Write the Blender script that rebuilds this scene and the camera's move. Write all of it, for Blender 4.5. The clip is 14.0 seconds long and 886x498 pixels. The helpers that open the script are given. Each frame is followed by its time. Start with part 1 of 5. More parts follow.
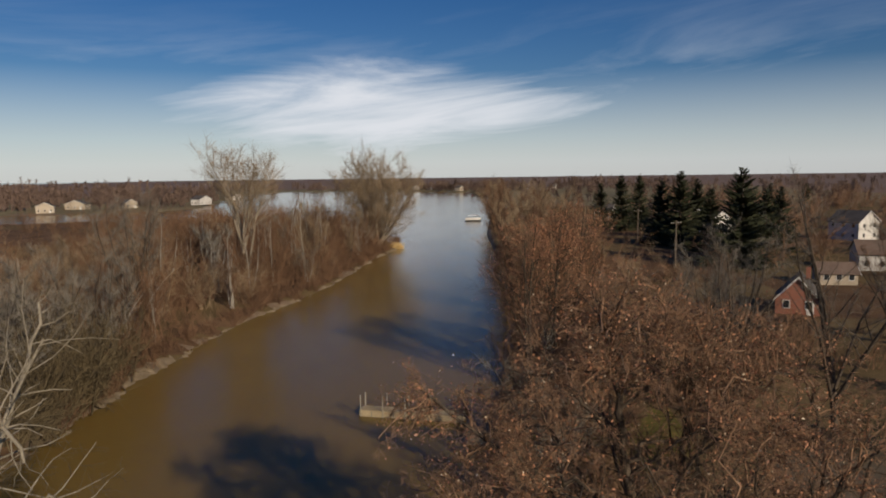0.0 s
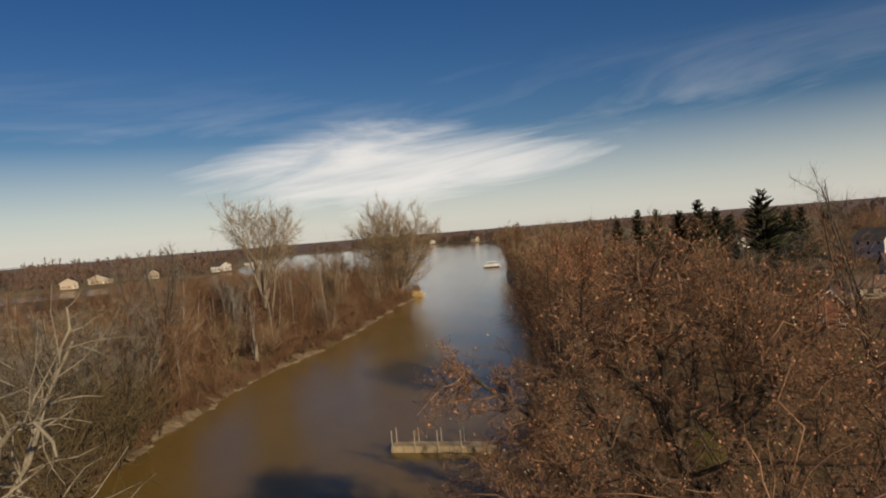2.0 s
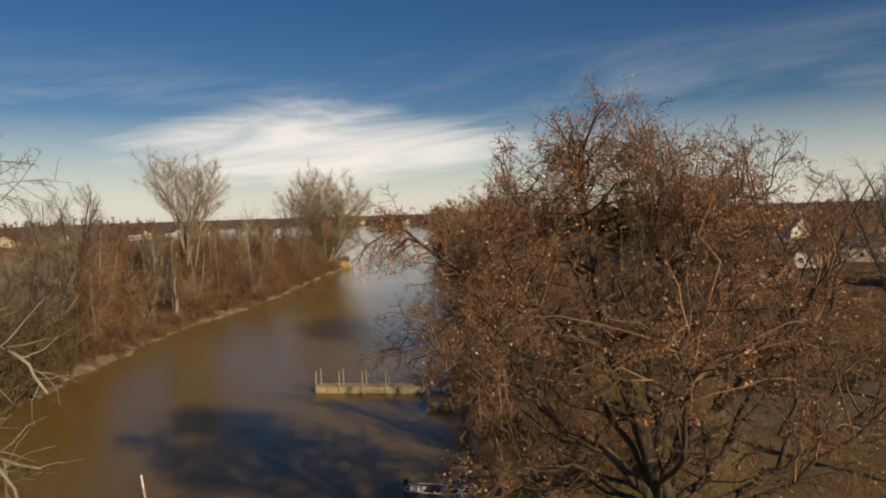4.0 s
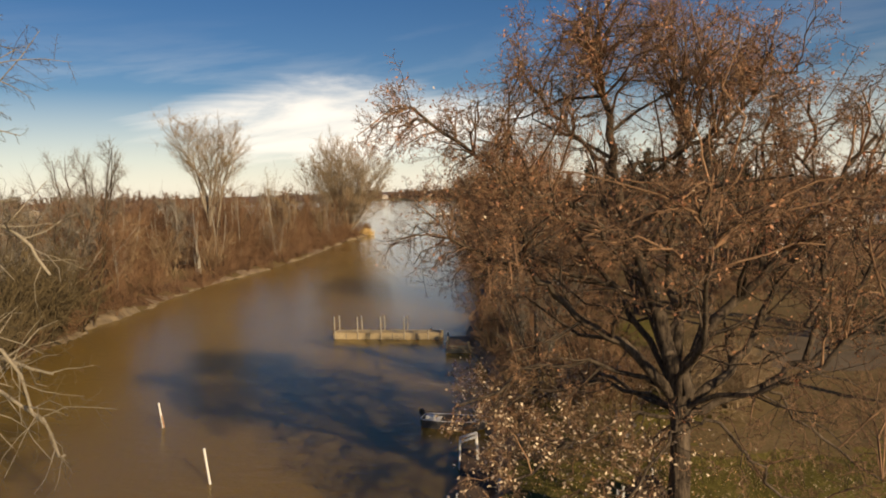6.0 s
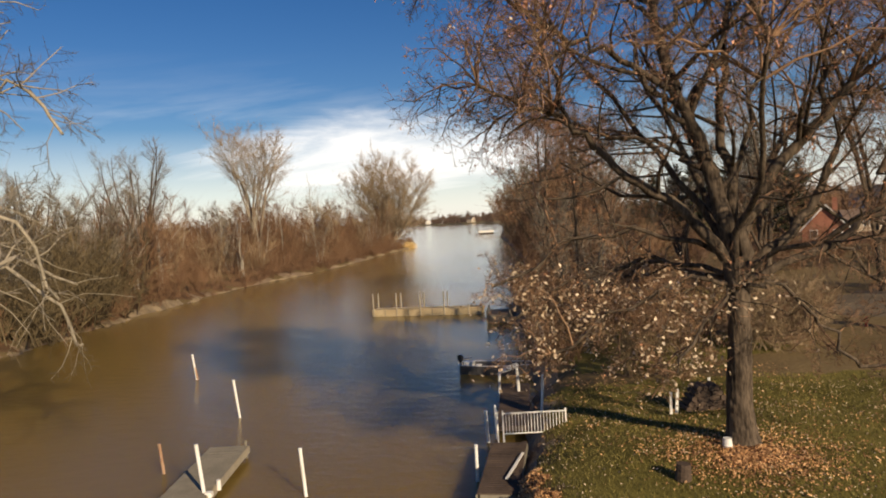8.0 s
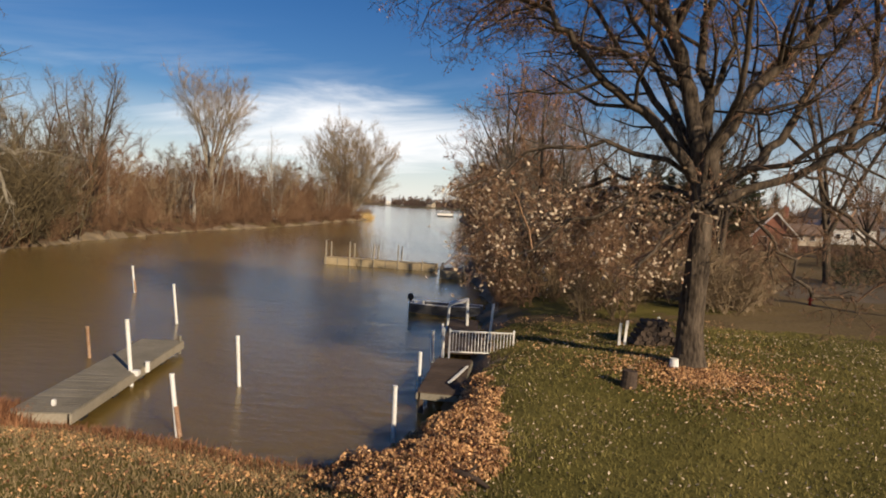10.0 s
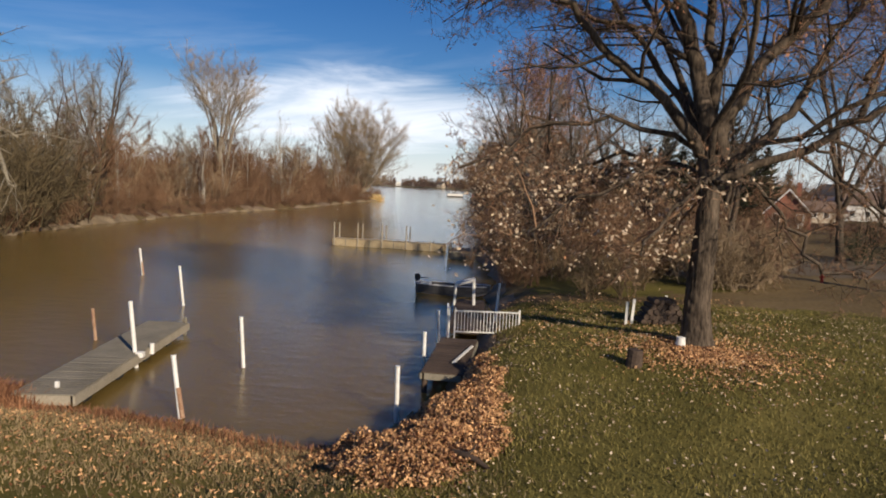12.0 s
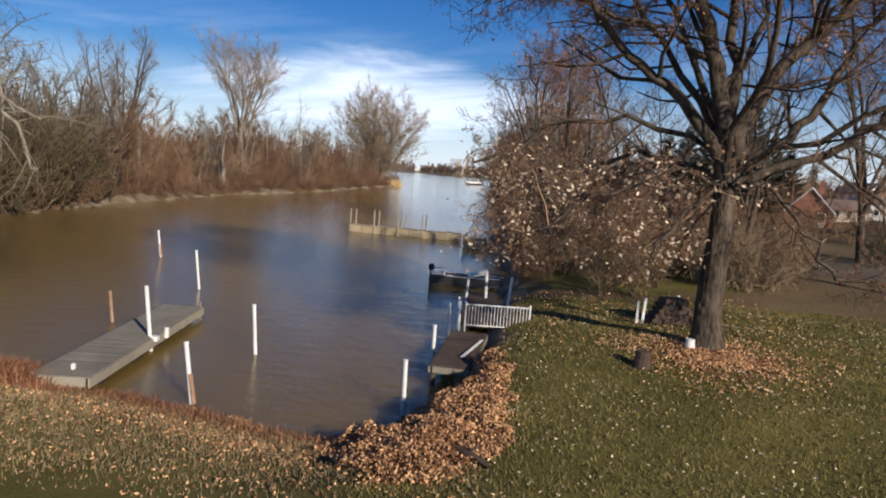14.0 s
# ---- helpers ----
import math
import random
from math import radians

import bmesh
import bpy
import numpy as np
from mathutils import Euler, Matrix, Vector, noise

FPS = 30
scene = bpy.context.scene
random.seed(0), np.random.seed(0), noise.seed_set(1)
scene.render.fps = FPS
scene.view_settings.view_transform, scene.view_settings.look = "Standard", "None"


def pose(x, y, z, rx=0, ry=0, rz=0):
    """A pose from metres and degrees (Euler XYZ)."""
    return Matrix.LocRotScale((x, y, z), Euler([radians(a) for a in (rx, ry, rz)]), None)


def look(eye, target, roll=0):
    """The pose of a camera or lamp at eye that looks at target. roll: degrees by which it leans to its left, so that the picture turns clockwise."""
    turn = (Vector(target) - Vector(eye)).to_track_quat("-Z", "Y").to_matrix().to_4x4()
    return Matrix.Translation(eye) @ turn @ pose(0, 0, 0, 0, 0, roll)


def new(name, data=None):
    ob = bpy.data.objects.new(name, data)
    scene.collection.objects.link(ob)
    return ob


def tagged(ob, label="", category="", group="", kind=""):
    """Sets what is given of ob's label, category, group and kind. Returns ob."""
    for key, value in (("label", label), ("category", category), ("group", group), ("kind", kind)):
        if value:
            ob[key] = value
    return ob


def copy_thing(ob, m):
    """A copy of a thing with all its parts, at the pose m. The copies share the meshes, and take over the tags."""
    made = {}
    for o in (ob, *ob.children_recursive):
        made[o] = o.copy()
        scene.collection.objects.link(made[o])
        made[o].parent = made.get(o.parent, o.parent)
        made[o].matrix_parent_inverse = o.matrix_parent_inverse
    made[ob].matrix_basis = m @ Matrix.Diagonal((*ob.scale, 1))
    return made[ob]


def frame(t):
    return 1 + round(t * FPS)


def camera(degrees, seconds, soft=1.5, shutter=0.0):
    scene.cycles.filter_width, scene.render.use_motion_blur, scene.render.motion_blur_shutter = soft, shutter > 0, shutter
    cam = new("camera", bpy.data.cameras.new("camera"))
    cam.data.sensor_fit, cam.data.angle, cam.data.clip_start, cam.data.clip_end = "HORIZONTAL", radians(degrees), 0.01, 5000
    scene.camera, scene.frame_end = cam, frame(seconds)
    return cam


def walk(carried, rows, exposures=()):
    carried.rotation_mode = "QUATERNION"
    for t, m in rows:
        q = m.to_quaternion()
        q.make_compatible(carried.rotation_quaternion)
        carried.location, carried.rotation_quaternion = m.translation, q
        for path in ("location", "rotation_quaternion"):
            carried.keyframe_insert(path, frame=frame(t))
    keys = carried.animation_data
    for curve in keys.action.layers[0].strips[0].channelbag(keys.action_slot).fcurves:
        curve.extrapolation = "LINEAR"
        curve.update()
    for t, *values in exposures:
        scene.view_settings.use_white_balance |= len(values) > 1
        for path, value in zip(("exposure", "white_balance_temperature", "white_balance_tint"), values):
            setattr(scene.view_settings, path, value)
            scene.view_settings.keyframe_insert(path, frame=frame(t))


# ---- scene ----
# ---------------------------------------------------------------- camera
cam = camera(66.0, 14.0, soft=1.9)
PATH = [
    (0, (0.35, -2.127, 22.559), (-0.539, 7.772, 21.45), -0.73),
    (0.5, (0.659, -2.185, 22.272), (-0.58, 7.683, 21.228), -2.11),
    (1, (-0.155, -2.066, 21.613), (-0.836, 7.866, 20.666), 2.72),
    (1.5, (-0.022, -2.015, 20.955), (-1.177, 7.869, 19.975), -0.80),
    (2, (-0.083, -2.01, 20.08), (-1.203, 7.922, 19.777), -4.65),
    (2.5, (-0.747, -1.677, 19.16), (-1.365, 8.29, 18.625), 0.33),
    (3, (-0.538, -2.221, 17.938), (-1.309, 7.745, 17.648), 3.72),
    (3.5, (-0.581, -2.379, 16.928), (0.221, 7.588, 16.829), -3.05),
    (3.7, (-0.565, -2.383, 16.657), (-0.594, 7.605, 16.181), -1.85),
    (5.8, (-0.477, -2.111, 13.71), (-0.729, 7.856, 12.944), -1.56),
    (6, (-0.248, -1.787, 13.406), (-0.695, 8.162, 12.505), -1.97),
    (6.5, (-0.484, -1.307, 12.193), (-1.202, 8.658, 11.758), -2.70),
    (7, (-0.252, -2.063, 11.022), (-0.962, 7.912, 11.031), 8.92),
    (7.5, (-0.032, -2.211, 10.089), (0.038, 7.761, 9.346), 0.74),
    (8, (-0.089, -0.677, 8.402), (-1.165, 9.255, 7.95), -3.38),
    (8.5, (0.161, -0.407, 7.679), (-0.904, 9.501, 6.854), 7.70),
    (9, (-0.209, -0.442, 6.811), (-0.756, 9.521, 6.15), 0.77),
    (9.2, (-0.289, -0.424, 6.537), (-0.681, 9.547, 5.885), 4.06),
    (11.3, (-0.296, 0.159, 5.31), (-0.815, 10.118, 4.57), 1.13),
    (11.5, (-0.246, 0.117, 5.477), (-0.752, 10.059, 4.534), 1.20),
    (12, (-0.087, 0.04, 5.712), (-0.663, 9.979, 4.767), 2.57),
    (12.5, (-0.04, -0.006, 5.874), (-0.683, 9.922, 4.863), 3.95),
    (13, (0.114, -0.06, 5.996), (-0.508, 9.845, 4.771), 3.75),
    (13.5, (0.127, -0.117, 6.035), (-0.451, 9.787, 4.777), 5.22),
    (14, (0.048, -0.016, 5.955), (-0.764, 9.884, 4.8), 4.11),
]
walk(cam, [(t, look(eye, target, roll)) for t, eye, target, roll in PATH],
     exposures=[(0.0, -0.44, 6150, 10), (0.5, -0.44, 6500, 10), (1.0, -0.43, 6600, 10), (2.5, -0.35, 7050, 10), (3.7, -0.28, 7200, 10), (5.8, 0.1, 7700, 10), (6.5, 0.2, 7500, 10), (7.0, 0.22, 7150, 10), (7.5, 0.12, 7000, 10), (8.0, 0.22, 6900, 10),
                (9.0, 0.14, 6800, 10), (11.5, 0.1, 6050, 10), (12.5, 0.1, 6000, 10), (13.5, 0.05, 5500, 10), (14.0, 0.15, 5500, 10)])

# ---------------------------------------------------------------- sky and sun
SUN_ELEV, SHADOW_DIR = 23.0, (-0.61, 0.79)
sun_from = Vector((-SHADOW_DIR[0], -SHADOW_DIR[1], math.tan(radians(SUN_ELEV)))).normalized()
world = bpy.data.worlds.new("sky")
scene.world = world
world.use_nodes = True
wt = world.node_tree
wt.nodes.clear()


def wn(kind, **vals):
    n = wt.nodes.new(kind)
    for k, v in vals.items():
        n.inputs[k].default_value = v
    return n


sky = wt.nodes.new("ShaderNodeTexSky")
sky.sky_type, sky.sun_disc = "NISHITA", False
sky.sun_elevation = radians(SUN_ELEV)
sky.sun_rotation = math.atan2(sun_from.x, sun_from.y)
sky.air_density, sky.dust_density, sky.ozone_density = 1.0, 0.25, 4.0
coord = wt.nodes.new("ShaderNodeTexCoord")
sep = wt.nodes.new("ShaderNodeSeparateXYZ")
wt.links.new(coord.outputs["Generated"], sep.inputs[0])
# flat cloud layer: the way is spread out towards the horizon
stretch = wt.nodes.new("ShaderNodeVectorMath")
stretch.operation = "MULTIPLY"
stretch.inputs[1].default_value = (1.0, 1.0, 6.5)
lean = wt.nodes.new("ShaderNodeMapping")
lean.inputs["Rotation"].default_value = (0, radians(7), 0)
wt.links.new(coord.outputs["Generated"], lean.inputs["Vector"])
wt.links.new(lean.outputs[0], stretch.inputs[0])
n1 = wn("ShaderNodeTexNoise", Scale=2.7, Detail=8.0, Roughness=0.58, Distortion=0.5)
wt.links.new(stretch.outputs[0], n1.inputs["Vector"])


def band(lo, a, b, hi, src):
    r = wt.nodes.new("ShaderNodeValToRGB")
    e = r.color_ramp.elements
    e[0].position, e[0].color = lo, (0, 0, 0, 1)
    e[1].position, e[1].color = a, (1, 1, 1, 1)
    for p, c in ((b, 1), (hi, 0)):
        k = e.new(p)
        k.color = (c, c, c, 1)
    wt.links.new(src, r.inputs[0])
    return r.outputs[0]


def wmath(op, a, b):
    n = wt.nodes.new("ShaderNodeMath")
    n.operation, n.use_clamp = op, True
    for i, v in enumerate((a, b)):
        if isinstance(v, (int, float)):
            n.inputs[i].default_value = v
        else:
            wt.links.new(v, n.inputs[i])
    return n.outputs[0]


ramp = wt.nodes.new("ShaderNodeValToRGB")
ramp.color_ramp.elements[0].position, ramp.color_ramp.elements[1].position = 0.4, 0.68
wt.links.new(n1.outputs[0], ramp.inputs[0])


def bump_at(src, centre, width):
    """((value - centre) / width) squared"""
    d = wt.nodes.new("ShaderNodeMath")
    d.operation, d.inputs[1].default_value = "SUBTRACT", centre
    wt.links.new(src, d.inputs[0])
    q = wt.nodes.new("ShaderNodeMath")
    q.operation, q.inputs[1].default_value = "MULTIPLY", 1 / width
    wt.links.new(d.outputs[0], q.inputs[0])
    r = wt.nodes.new("ShaderNodeMath")
    r.operation = "MULTIPLY"
    wt.links.new(q.outputs[0], r.inputs[0])
    wt.links.new(q.outputs[0], r.inputs[1])
    return r.outputs[0]


ahead = wmath("MULTIPLY", sep.outputs[1], 3.0)
far2 = wt.nodes.new("ShaderNodeMath")
far2.operation = "ADD"
wt.links.new(bump_at(sep.outputs[0], -0.17, 0.27), far2.inputs[0])
wt.links.new(bump_at(sep.outputs[2], 0.085, 0.07), far2.inputs[1])
lift = wt.nodes.new("ShaderNodeMapRange")      # the cloud bank gathers ahead, low over the water
lift.inputs["From Min"].default_value, lift.inputs["From Max"].default_value = 0.0, 3.2
lift.inputs["To Min"].default_value, lift.inputs["To Max"].default_value = 0.33, -0.4
wt.links.new(far2.outputs[0], lift.inputs["Value"])
gather = wt.nodes.new("ShaderNodeMath")
gather.operation = "ADD"
wt.links.new(n1.outputs[0], gather.inputs[0])
wt.links.new(lift.outputs[0], gather.inputs[1])
edge = wt.nodes.new("ShaderNodeMapRange")
edge.interpolation_type = "SMOOTHSTEP"
edge.inputs["From Min"].default_value, edge.inputs["From Max"].default_value = 0.45, 0.92
wt.links.new(gather.outputs[0], edge.inputs["Value"])
cloud = wmath("MULTIPLY", edge.outputs[0], ahead)
thin = wmath("MULTIPLY", wmath("MULTIPLY", ramp.outputs[0], band(0.02, 0.06, 0.12, 0.24, sep.outputs[2])), 0.28)
shifted = wmath("ADD", sep.outputs[2], 0.5)
haze = wmath("MULTIPLY", band(0.3, 0.42, 0.515, 0.64, shifted), 0.56)
white = wmath("MAXIMUM", wmath("MULTIPLY", cloud, 0.93), wmath("MAXIMUM", haze, thin))
mix = wt.nodes.new("ShaderNodeMix")
mix.data_type = "RGBA"
mix.inputs["B"].default_value = (20.5, 20.2, 20.1, 1)
wt.links.new(white, mix.inputs["Factor"])
vivid = wn("ShaderNodeHueSaturation", Hue=0.512, Saturation=1.28, Value=1.24)
wt.links.new(sky.outputs[0], vivid.inputs["Color"])
wt.links.new(vivid.outputs[0], mix.inputs["A"])
back = wn("ShaderNodeBackground", Strength=0.052)
wt.links.new(mix.outputs["Result"], back.inputs[0])
wo = wt.nodes.new("ShaderNodeOutputWorld")
wt.links.new(back.outputs[0], wo.inputs[0])

sun = new("sun", bpy.data.lights.new("sun", "SUN"))
sun.data.energy, sun.data.angle, sun.data.color = 5.0, radians(0.6), (1.0, 0.81, 0.58)
sun.matrix_world = look((0, 0, 60), tuple(Vector((0, 0, 60)) - sun_from))

# ---------------------------------------------------------------- materials
def material(name, a, b, scale=4.0, rough=0.8, bump=0.2, fine=40.0, metal=0.0, spec=0.3, per_piece=0.0, leafy=0.0, stretch=(1, 1, 1)):
    """Two colours mixed by a coarse and a fine noise, with relief; per_piece: how far each object or island differs."""
    m = bpy.data.materials.new(name)
    m.use_nodes = True
    t = m.node_tree
    p = t.nodes["Principled BSDF"]
    p.inputs["Roughness"].default_value = rough
    p.inputs["Metallic"].default_value = metal
    p.inputs["Specular IOR Level"].default_value = spec
    co = t.nodes.new("ShaderNodeNewGeometry")
    vm = t.nodes.new("ShaderNodeVectorMath")
    vm.operation = "MULTIPLY"
    vm.inputs[1].default_value = stretch
    t.links.new(co.outputs["Position"], vm.inputs[0])
    big = t.nodes.new("ShaderNodeTexNoise")
    big.inputs["Scale"].default_value, big.inputs["Detail"].default_value = scale, 6
    small = t.nodes.new("ShaderNodeTexNoise")
    small.inputs["Scale"].default_value, small.inputs["Detail"].default_value = fine, 4
    for n in (big, small):
        t.links.new(vm.outputs[0], n.inputs["Vector"])
    add = t.nodes.new("ShaderNodeMath")
    add.operation = "MULTIPLY_ADD"
    add.inputs[1].default_value = 0.55
    t.links.new(small.outputs[0], add.inputs[0])
    half = t.nodes.new("ShaderNodeMath")
    half.operation = "MULTIPLY"
    half.inputs[1].default_value = 0.6
    t.links.new(big.outputs[0], half.inputs[0])
    t.links.new(half.outputs[0], add.inputs[2])
    r = t.nodes.new("ShaderNodeMapRange")
    r.inputs["From Min"].default_value, r.inputs["From Max"].default_value = 0.36, 0.8
    t.links.new(add.outputs[0], r.inputs["Value"])
    fac = r.outputs[0]
    if per_piece:
        isl = t.nodes.new("ShaderNodeMath")
        isl.operation = "MULTIPLY_ADD"
        isl.inputs[1].default_value = per_piece
        t.links.new(co.outputs["Random Per Island"], isl.inputs[0])
        sub = t.nodes.new("ShaderNodeMath")
        sub.operation, sub.inputs[1].default_value = "SUBTRACT", per_piece / 2
        t.links.new(fac, sub.inputs[0])
        t.links.new(sub.outputs[0], isl.inputs[2])
        isl.use_clamp = True
        fac = isl.outputs[0]
    mx = t.nodes.new("ShaderNodeMix")
    mx.data_type = "RGBA"
    mx.inputs["A"].default_value, mx.inputs["B"].default_value = (*a, 1), (*b, 1)
    t.links.new(fac, mx.inputs["Factor"])
    t.links.new(mx.outputs["Result"], p.inputs["Base Color"])
    if bump:
        bp = t.nodes.new("ShaderNodeBump")
        bp.inputs["Strength"].default_value, bp.inputs["Distance"].default_value = bump, 0.03
        t.links.new(add.outputs[0], bp.inputs["Height"])
        t.links.new(bp.outputs[0], p.inputs["Normal"])
    return m


BARK = material("oak_bark", (0.016, 0.012, 0.009), (0.155, 0.12, 0.088), 4.0, 0.95, 1.0, 16, spec=0.15, stretch=(1, 1, 0.25))
BARK_PALE = material("pale_bark", (0.2, 0.165, 0.12), (0.42, 0.36, 0.27), 2.0, 0.9, 0.5, 20, stretch=(1, 1, 0.4))
BARK_WHITE = material("grey_white_bark", (0.22, 0.2, 0.165), (0.5, 0.46, 0.39), 2.0, 0.9, 0.5, 20, stretch=(1, 1, 0.4))
TWIG = material("oak_twig", (0.12, 0.07, 0.042), (0.41, 0.25, 0.15), 1.5, 0.9, 0.0, per_piece=0.5)
TWIG_RED = material("red_brown_twig", (0.1, 0.054, 0.03), (0.275, 0.165, 0.095), 0.15, 0.9, 0.0, 3.0, per_piece=0.5)
TWIG_TAN = material("tan_twig", (0.2, 0.145, 0.085), (0.4, 0.3, 0.19), 0.4, 0.9, 0.0, 4.0, per_piece=0.5)
TWIG_DARK = material("dark_twig", (0.09, 0.063, 0.034), (0.27, 0.195, 0.11), 0.4, 0.9, 0.0, 4.0, per_piece=0.5)
TWIG_OLIVE = material("olive_grey_twig", (0.065, 0.05, 0.026), (0.185, 0.142, 0.078), 0.4, 0.9, 0.0, 4.0, per_piece=0.5)
TWIG_GREY = material("grey_twig", (0.13, 0.115, 0.095), (0.3, 0.27, 0.22), 0.4, 0.9, 0.0, 4.0, per_piece=0.5)
LEAF = material("dry_oak_leaf", (0.24, 0.085, 0.04), (0.6, 0.3, 0.155), 2.0, 0.55, 0.0, 20, spec=0.5, per_piece=1.0)
LEAF_PALE = material("pale_glint_leaf", (0.2, 0.125, 0.065), (0.74, 0.6, 0.43), 2.0, 0.5, 0.0, 20, spec=0.5, per_piece=1.0)
LEAF_LITTER = material("fallen_leaf", (0.14, 0.055, 0.022), (0.78, 0.46, 0.215), 2.0, 0.6, 0.0, 20, spec=0.4, per_piece=1.2)
NEEDLE = material("spruce_needle", (0.018, 0.025, 0.012), (0.07, 0.072, 0.034), 0.8, 0.8, 0.0, 6.0, per_piece=0.6)
LAWN = material("lawn", (0.06, 0.058, 0.013), (0.22, 0.18, 0.055), 0.35, 0.95, 0.8, 22, spec=0.08)
DRYGRASS = material("dry_grass", (0.085, 0.06, 0.028), (0.22, 0.16, 0.08), 0.12, 0.95, 0.8, 6, spec=0.08)
REDFLOOR = material("brush_floor", (0.08, 0.046, 0.026), (0.2, 0.125, 0.07), 0.15, 0.95, 0.8, 6, spec=0.08)
MUD = material("bank_mud", (0.11, 0.072, 0.042), (0.3, 0.225, 0.15), 0.5, 0.9, 0.7, 12)
PALEBANK = material("pale_bank_sand", (0.13, 0.095, 0.058), (0.31, 0.245, 0.16), 0.5, 0.95, 0.7, 8, spec=0.1)
ASPHALT = material("worn_asphalt", (0.1, 0.08, 0.056), (0.19, 0.152, 0.108), 0.4, 0.95, 0.3, 30, spec=0.05)
BLADE = material("grass_blade", (0.066, 0.064, 0.014), (0.27, 0.22, 0.066), 0.4, 0.8, 0.0, 3.0, per_piece=0.8)
BLADE_DRY = material("dry_blade", (0.1, 0.078, 0.034), (0.36, 0.27, 0.14), 0.5, 0.8, 0.0, 3.0, per_piece=0.9)
REED = material("golden_reed", (0.4, 0.28, 0.11), (0.74, 0.56, 0.27), 0.8, 0.8, 0.0, 4.0, per_piece=0.8)
WEED = material("dead_weed", (0.11, 0.045, 0.022), (0.36, 0.18, 0.09), 0.8, 0.85, 0.0, 4.0, per_piece=0.9)
WOOD_GREY = material("weathered_plank", (0.13, 0.115, 0.085), (0.29, 0.26, 0.2), 1.2, 0.85, 0.4, 18, per_piece=0.3)
WOOD_DARK = material("dark_plank", (0.032, 0.022, 0.016), (0.125, 0.088, 0.064), 1.2, 0.85, 0.4, 18, per_piece=0.3)
WOOD_PALE = material("pale_beam", (0.24, 0.21, 0.155), (0.42, 0.37, 0.285), 1.2, 0.85, 0.4, 18, per_piece=0.3)
WOOD_TAN = material("sunlit_plank", (0.28, 0.215, 0.12), (0.5, 0.41, 0.26), 0.8, 0.85, 0.4, 14, per_piece=0.3)
PVC = material("white_pipe", (0.62, 0.6, 0.55), (0.86, 0.85, 0.82), 1.5, 0.45, 0.05, 14)
RUST = material("rusty_pipe", (0.2, 0.09, 0.04), (0.5, 0.36, 0.25), 3.0, 0.7, 0.2, 22)
PAINT = material("white_paint", (0.62, 0.6, 0.55), (0.84, 0.83, 0.79), 1.5, 0.5, 0.1, 20)
METAL_DARK = material("dark_metal", (0.018, 0.018, 0.02), (0.06, 0.06, 0.06), 3.0, 0.5, 0.1, 30, metal=0.3)
ALLOY = material("pale_boat_metal", (0.4, 0.4, 0.42), (0.66, 0.66, 0.68), 2.0, 0.45, 0.05, 14)
HULL = material("grey_hull", (0.05, 0.05, 0.055), (0.15, 0.15, 0.16), 1.5, 0.5, 0.1, 20, metal=0.4)
RED = material("red_plastic", (0.36, 0.03, 0.015), (0.6, 0.06, 0.03), 3.0, 0.5, 0.05, 20)
BRICK = material("red_brick", (0.22, 0.085, 0.055), (0.38, 0.17, 0.115), 0.8, 0.9, 0.3, 6)
ROOF = material("grey_shingle", (0.06, 0.055, 0.052), (0.14, 0.125, 0.115), 0.5, 0.9, 0.3, 5)
ROOF_BROWN = material("brown_shingle", (0.11, 0.075, 0.055), (0.24, 0.17, 0.13), 0.5, 0.9, 0.3, 5)
SIDING = material("white_siding", (0.55, 0.53, 0.48), (0.78, 0.76, 0.71), 0.3, 0.6, 0.1, 4)
SIDING_TAN = material("tan_siding", (0.36, 0.3, 0.22), (0.55, 0.47, 0.36), 0.3, 0.6, 0.1, 4)
GLASS = material("window_glass", (0.015, 0.018, 0.022), (0.04, 0.045, 0.05), 0.5, 0.12, 0.0, 4, spec=0.6)
POLE = material("pole_wood", (0.1, 0.08, 0.06), (0.24, 0.2, 0.155), 1.0, 0.9, 0.3, 12)
FARWOOD = material("far_wood", (0.1, 0.068, 0.053), (0.23, 0.16, 0.125), 0.02, 0.95, 0.0, 0.4, per_piece=0.4)
FARLAND = material("far_lawn", (0.12, 0.1, 0.05), (0.26, 0.22, 0.12), 0.02, 0.95, 0.0, 0.3)


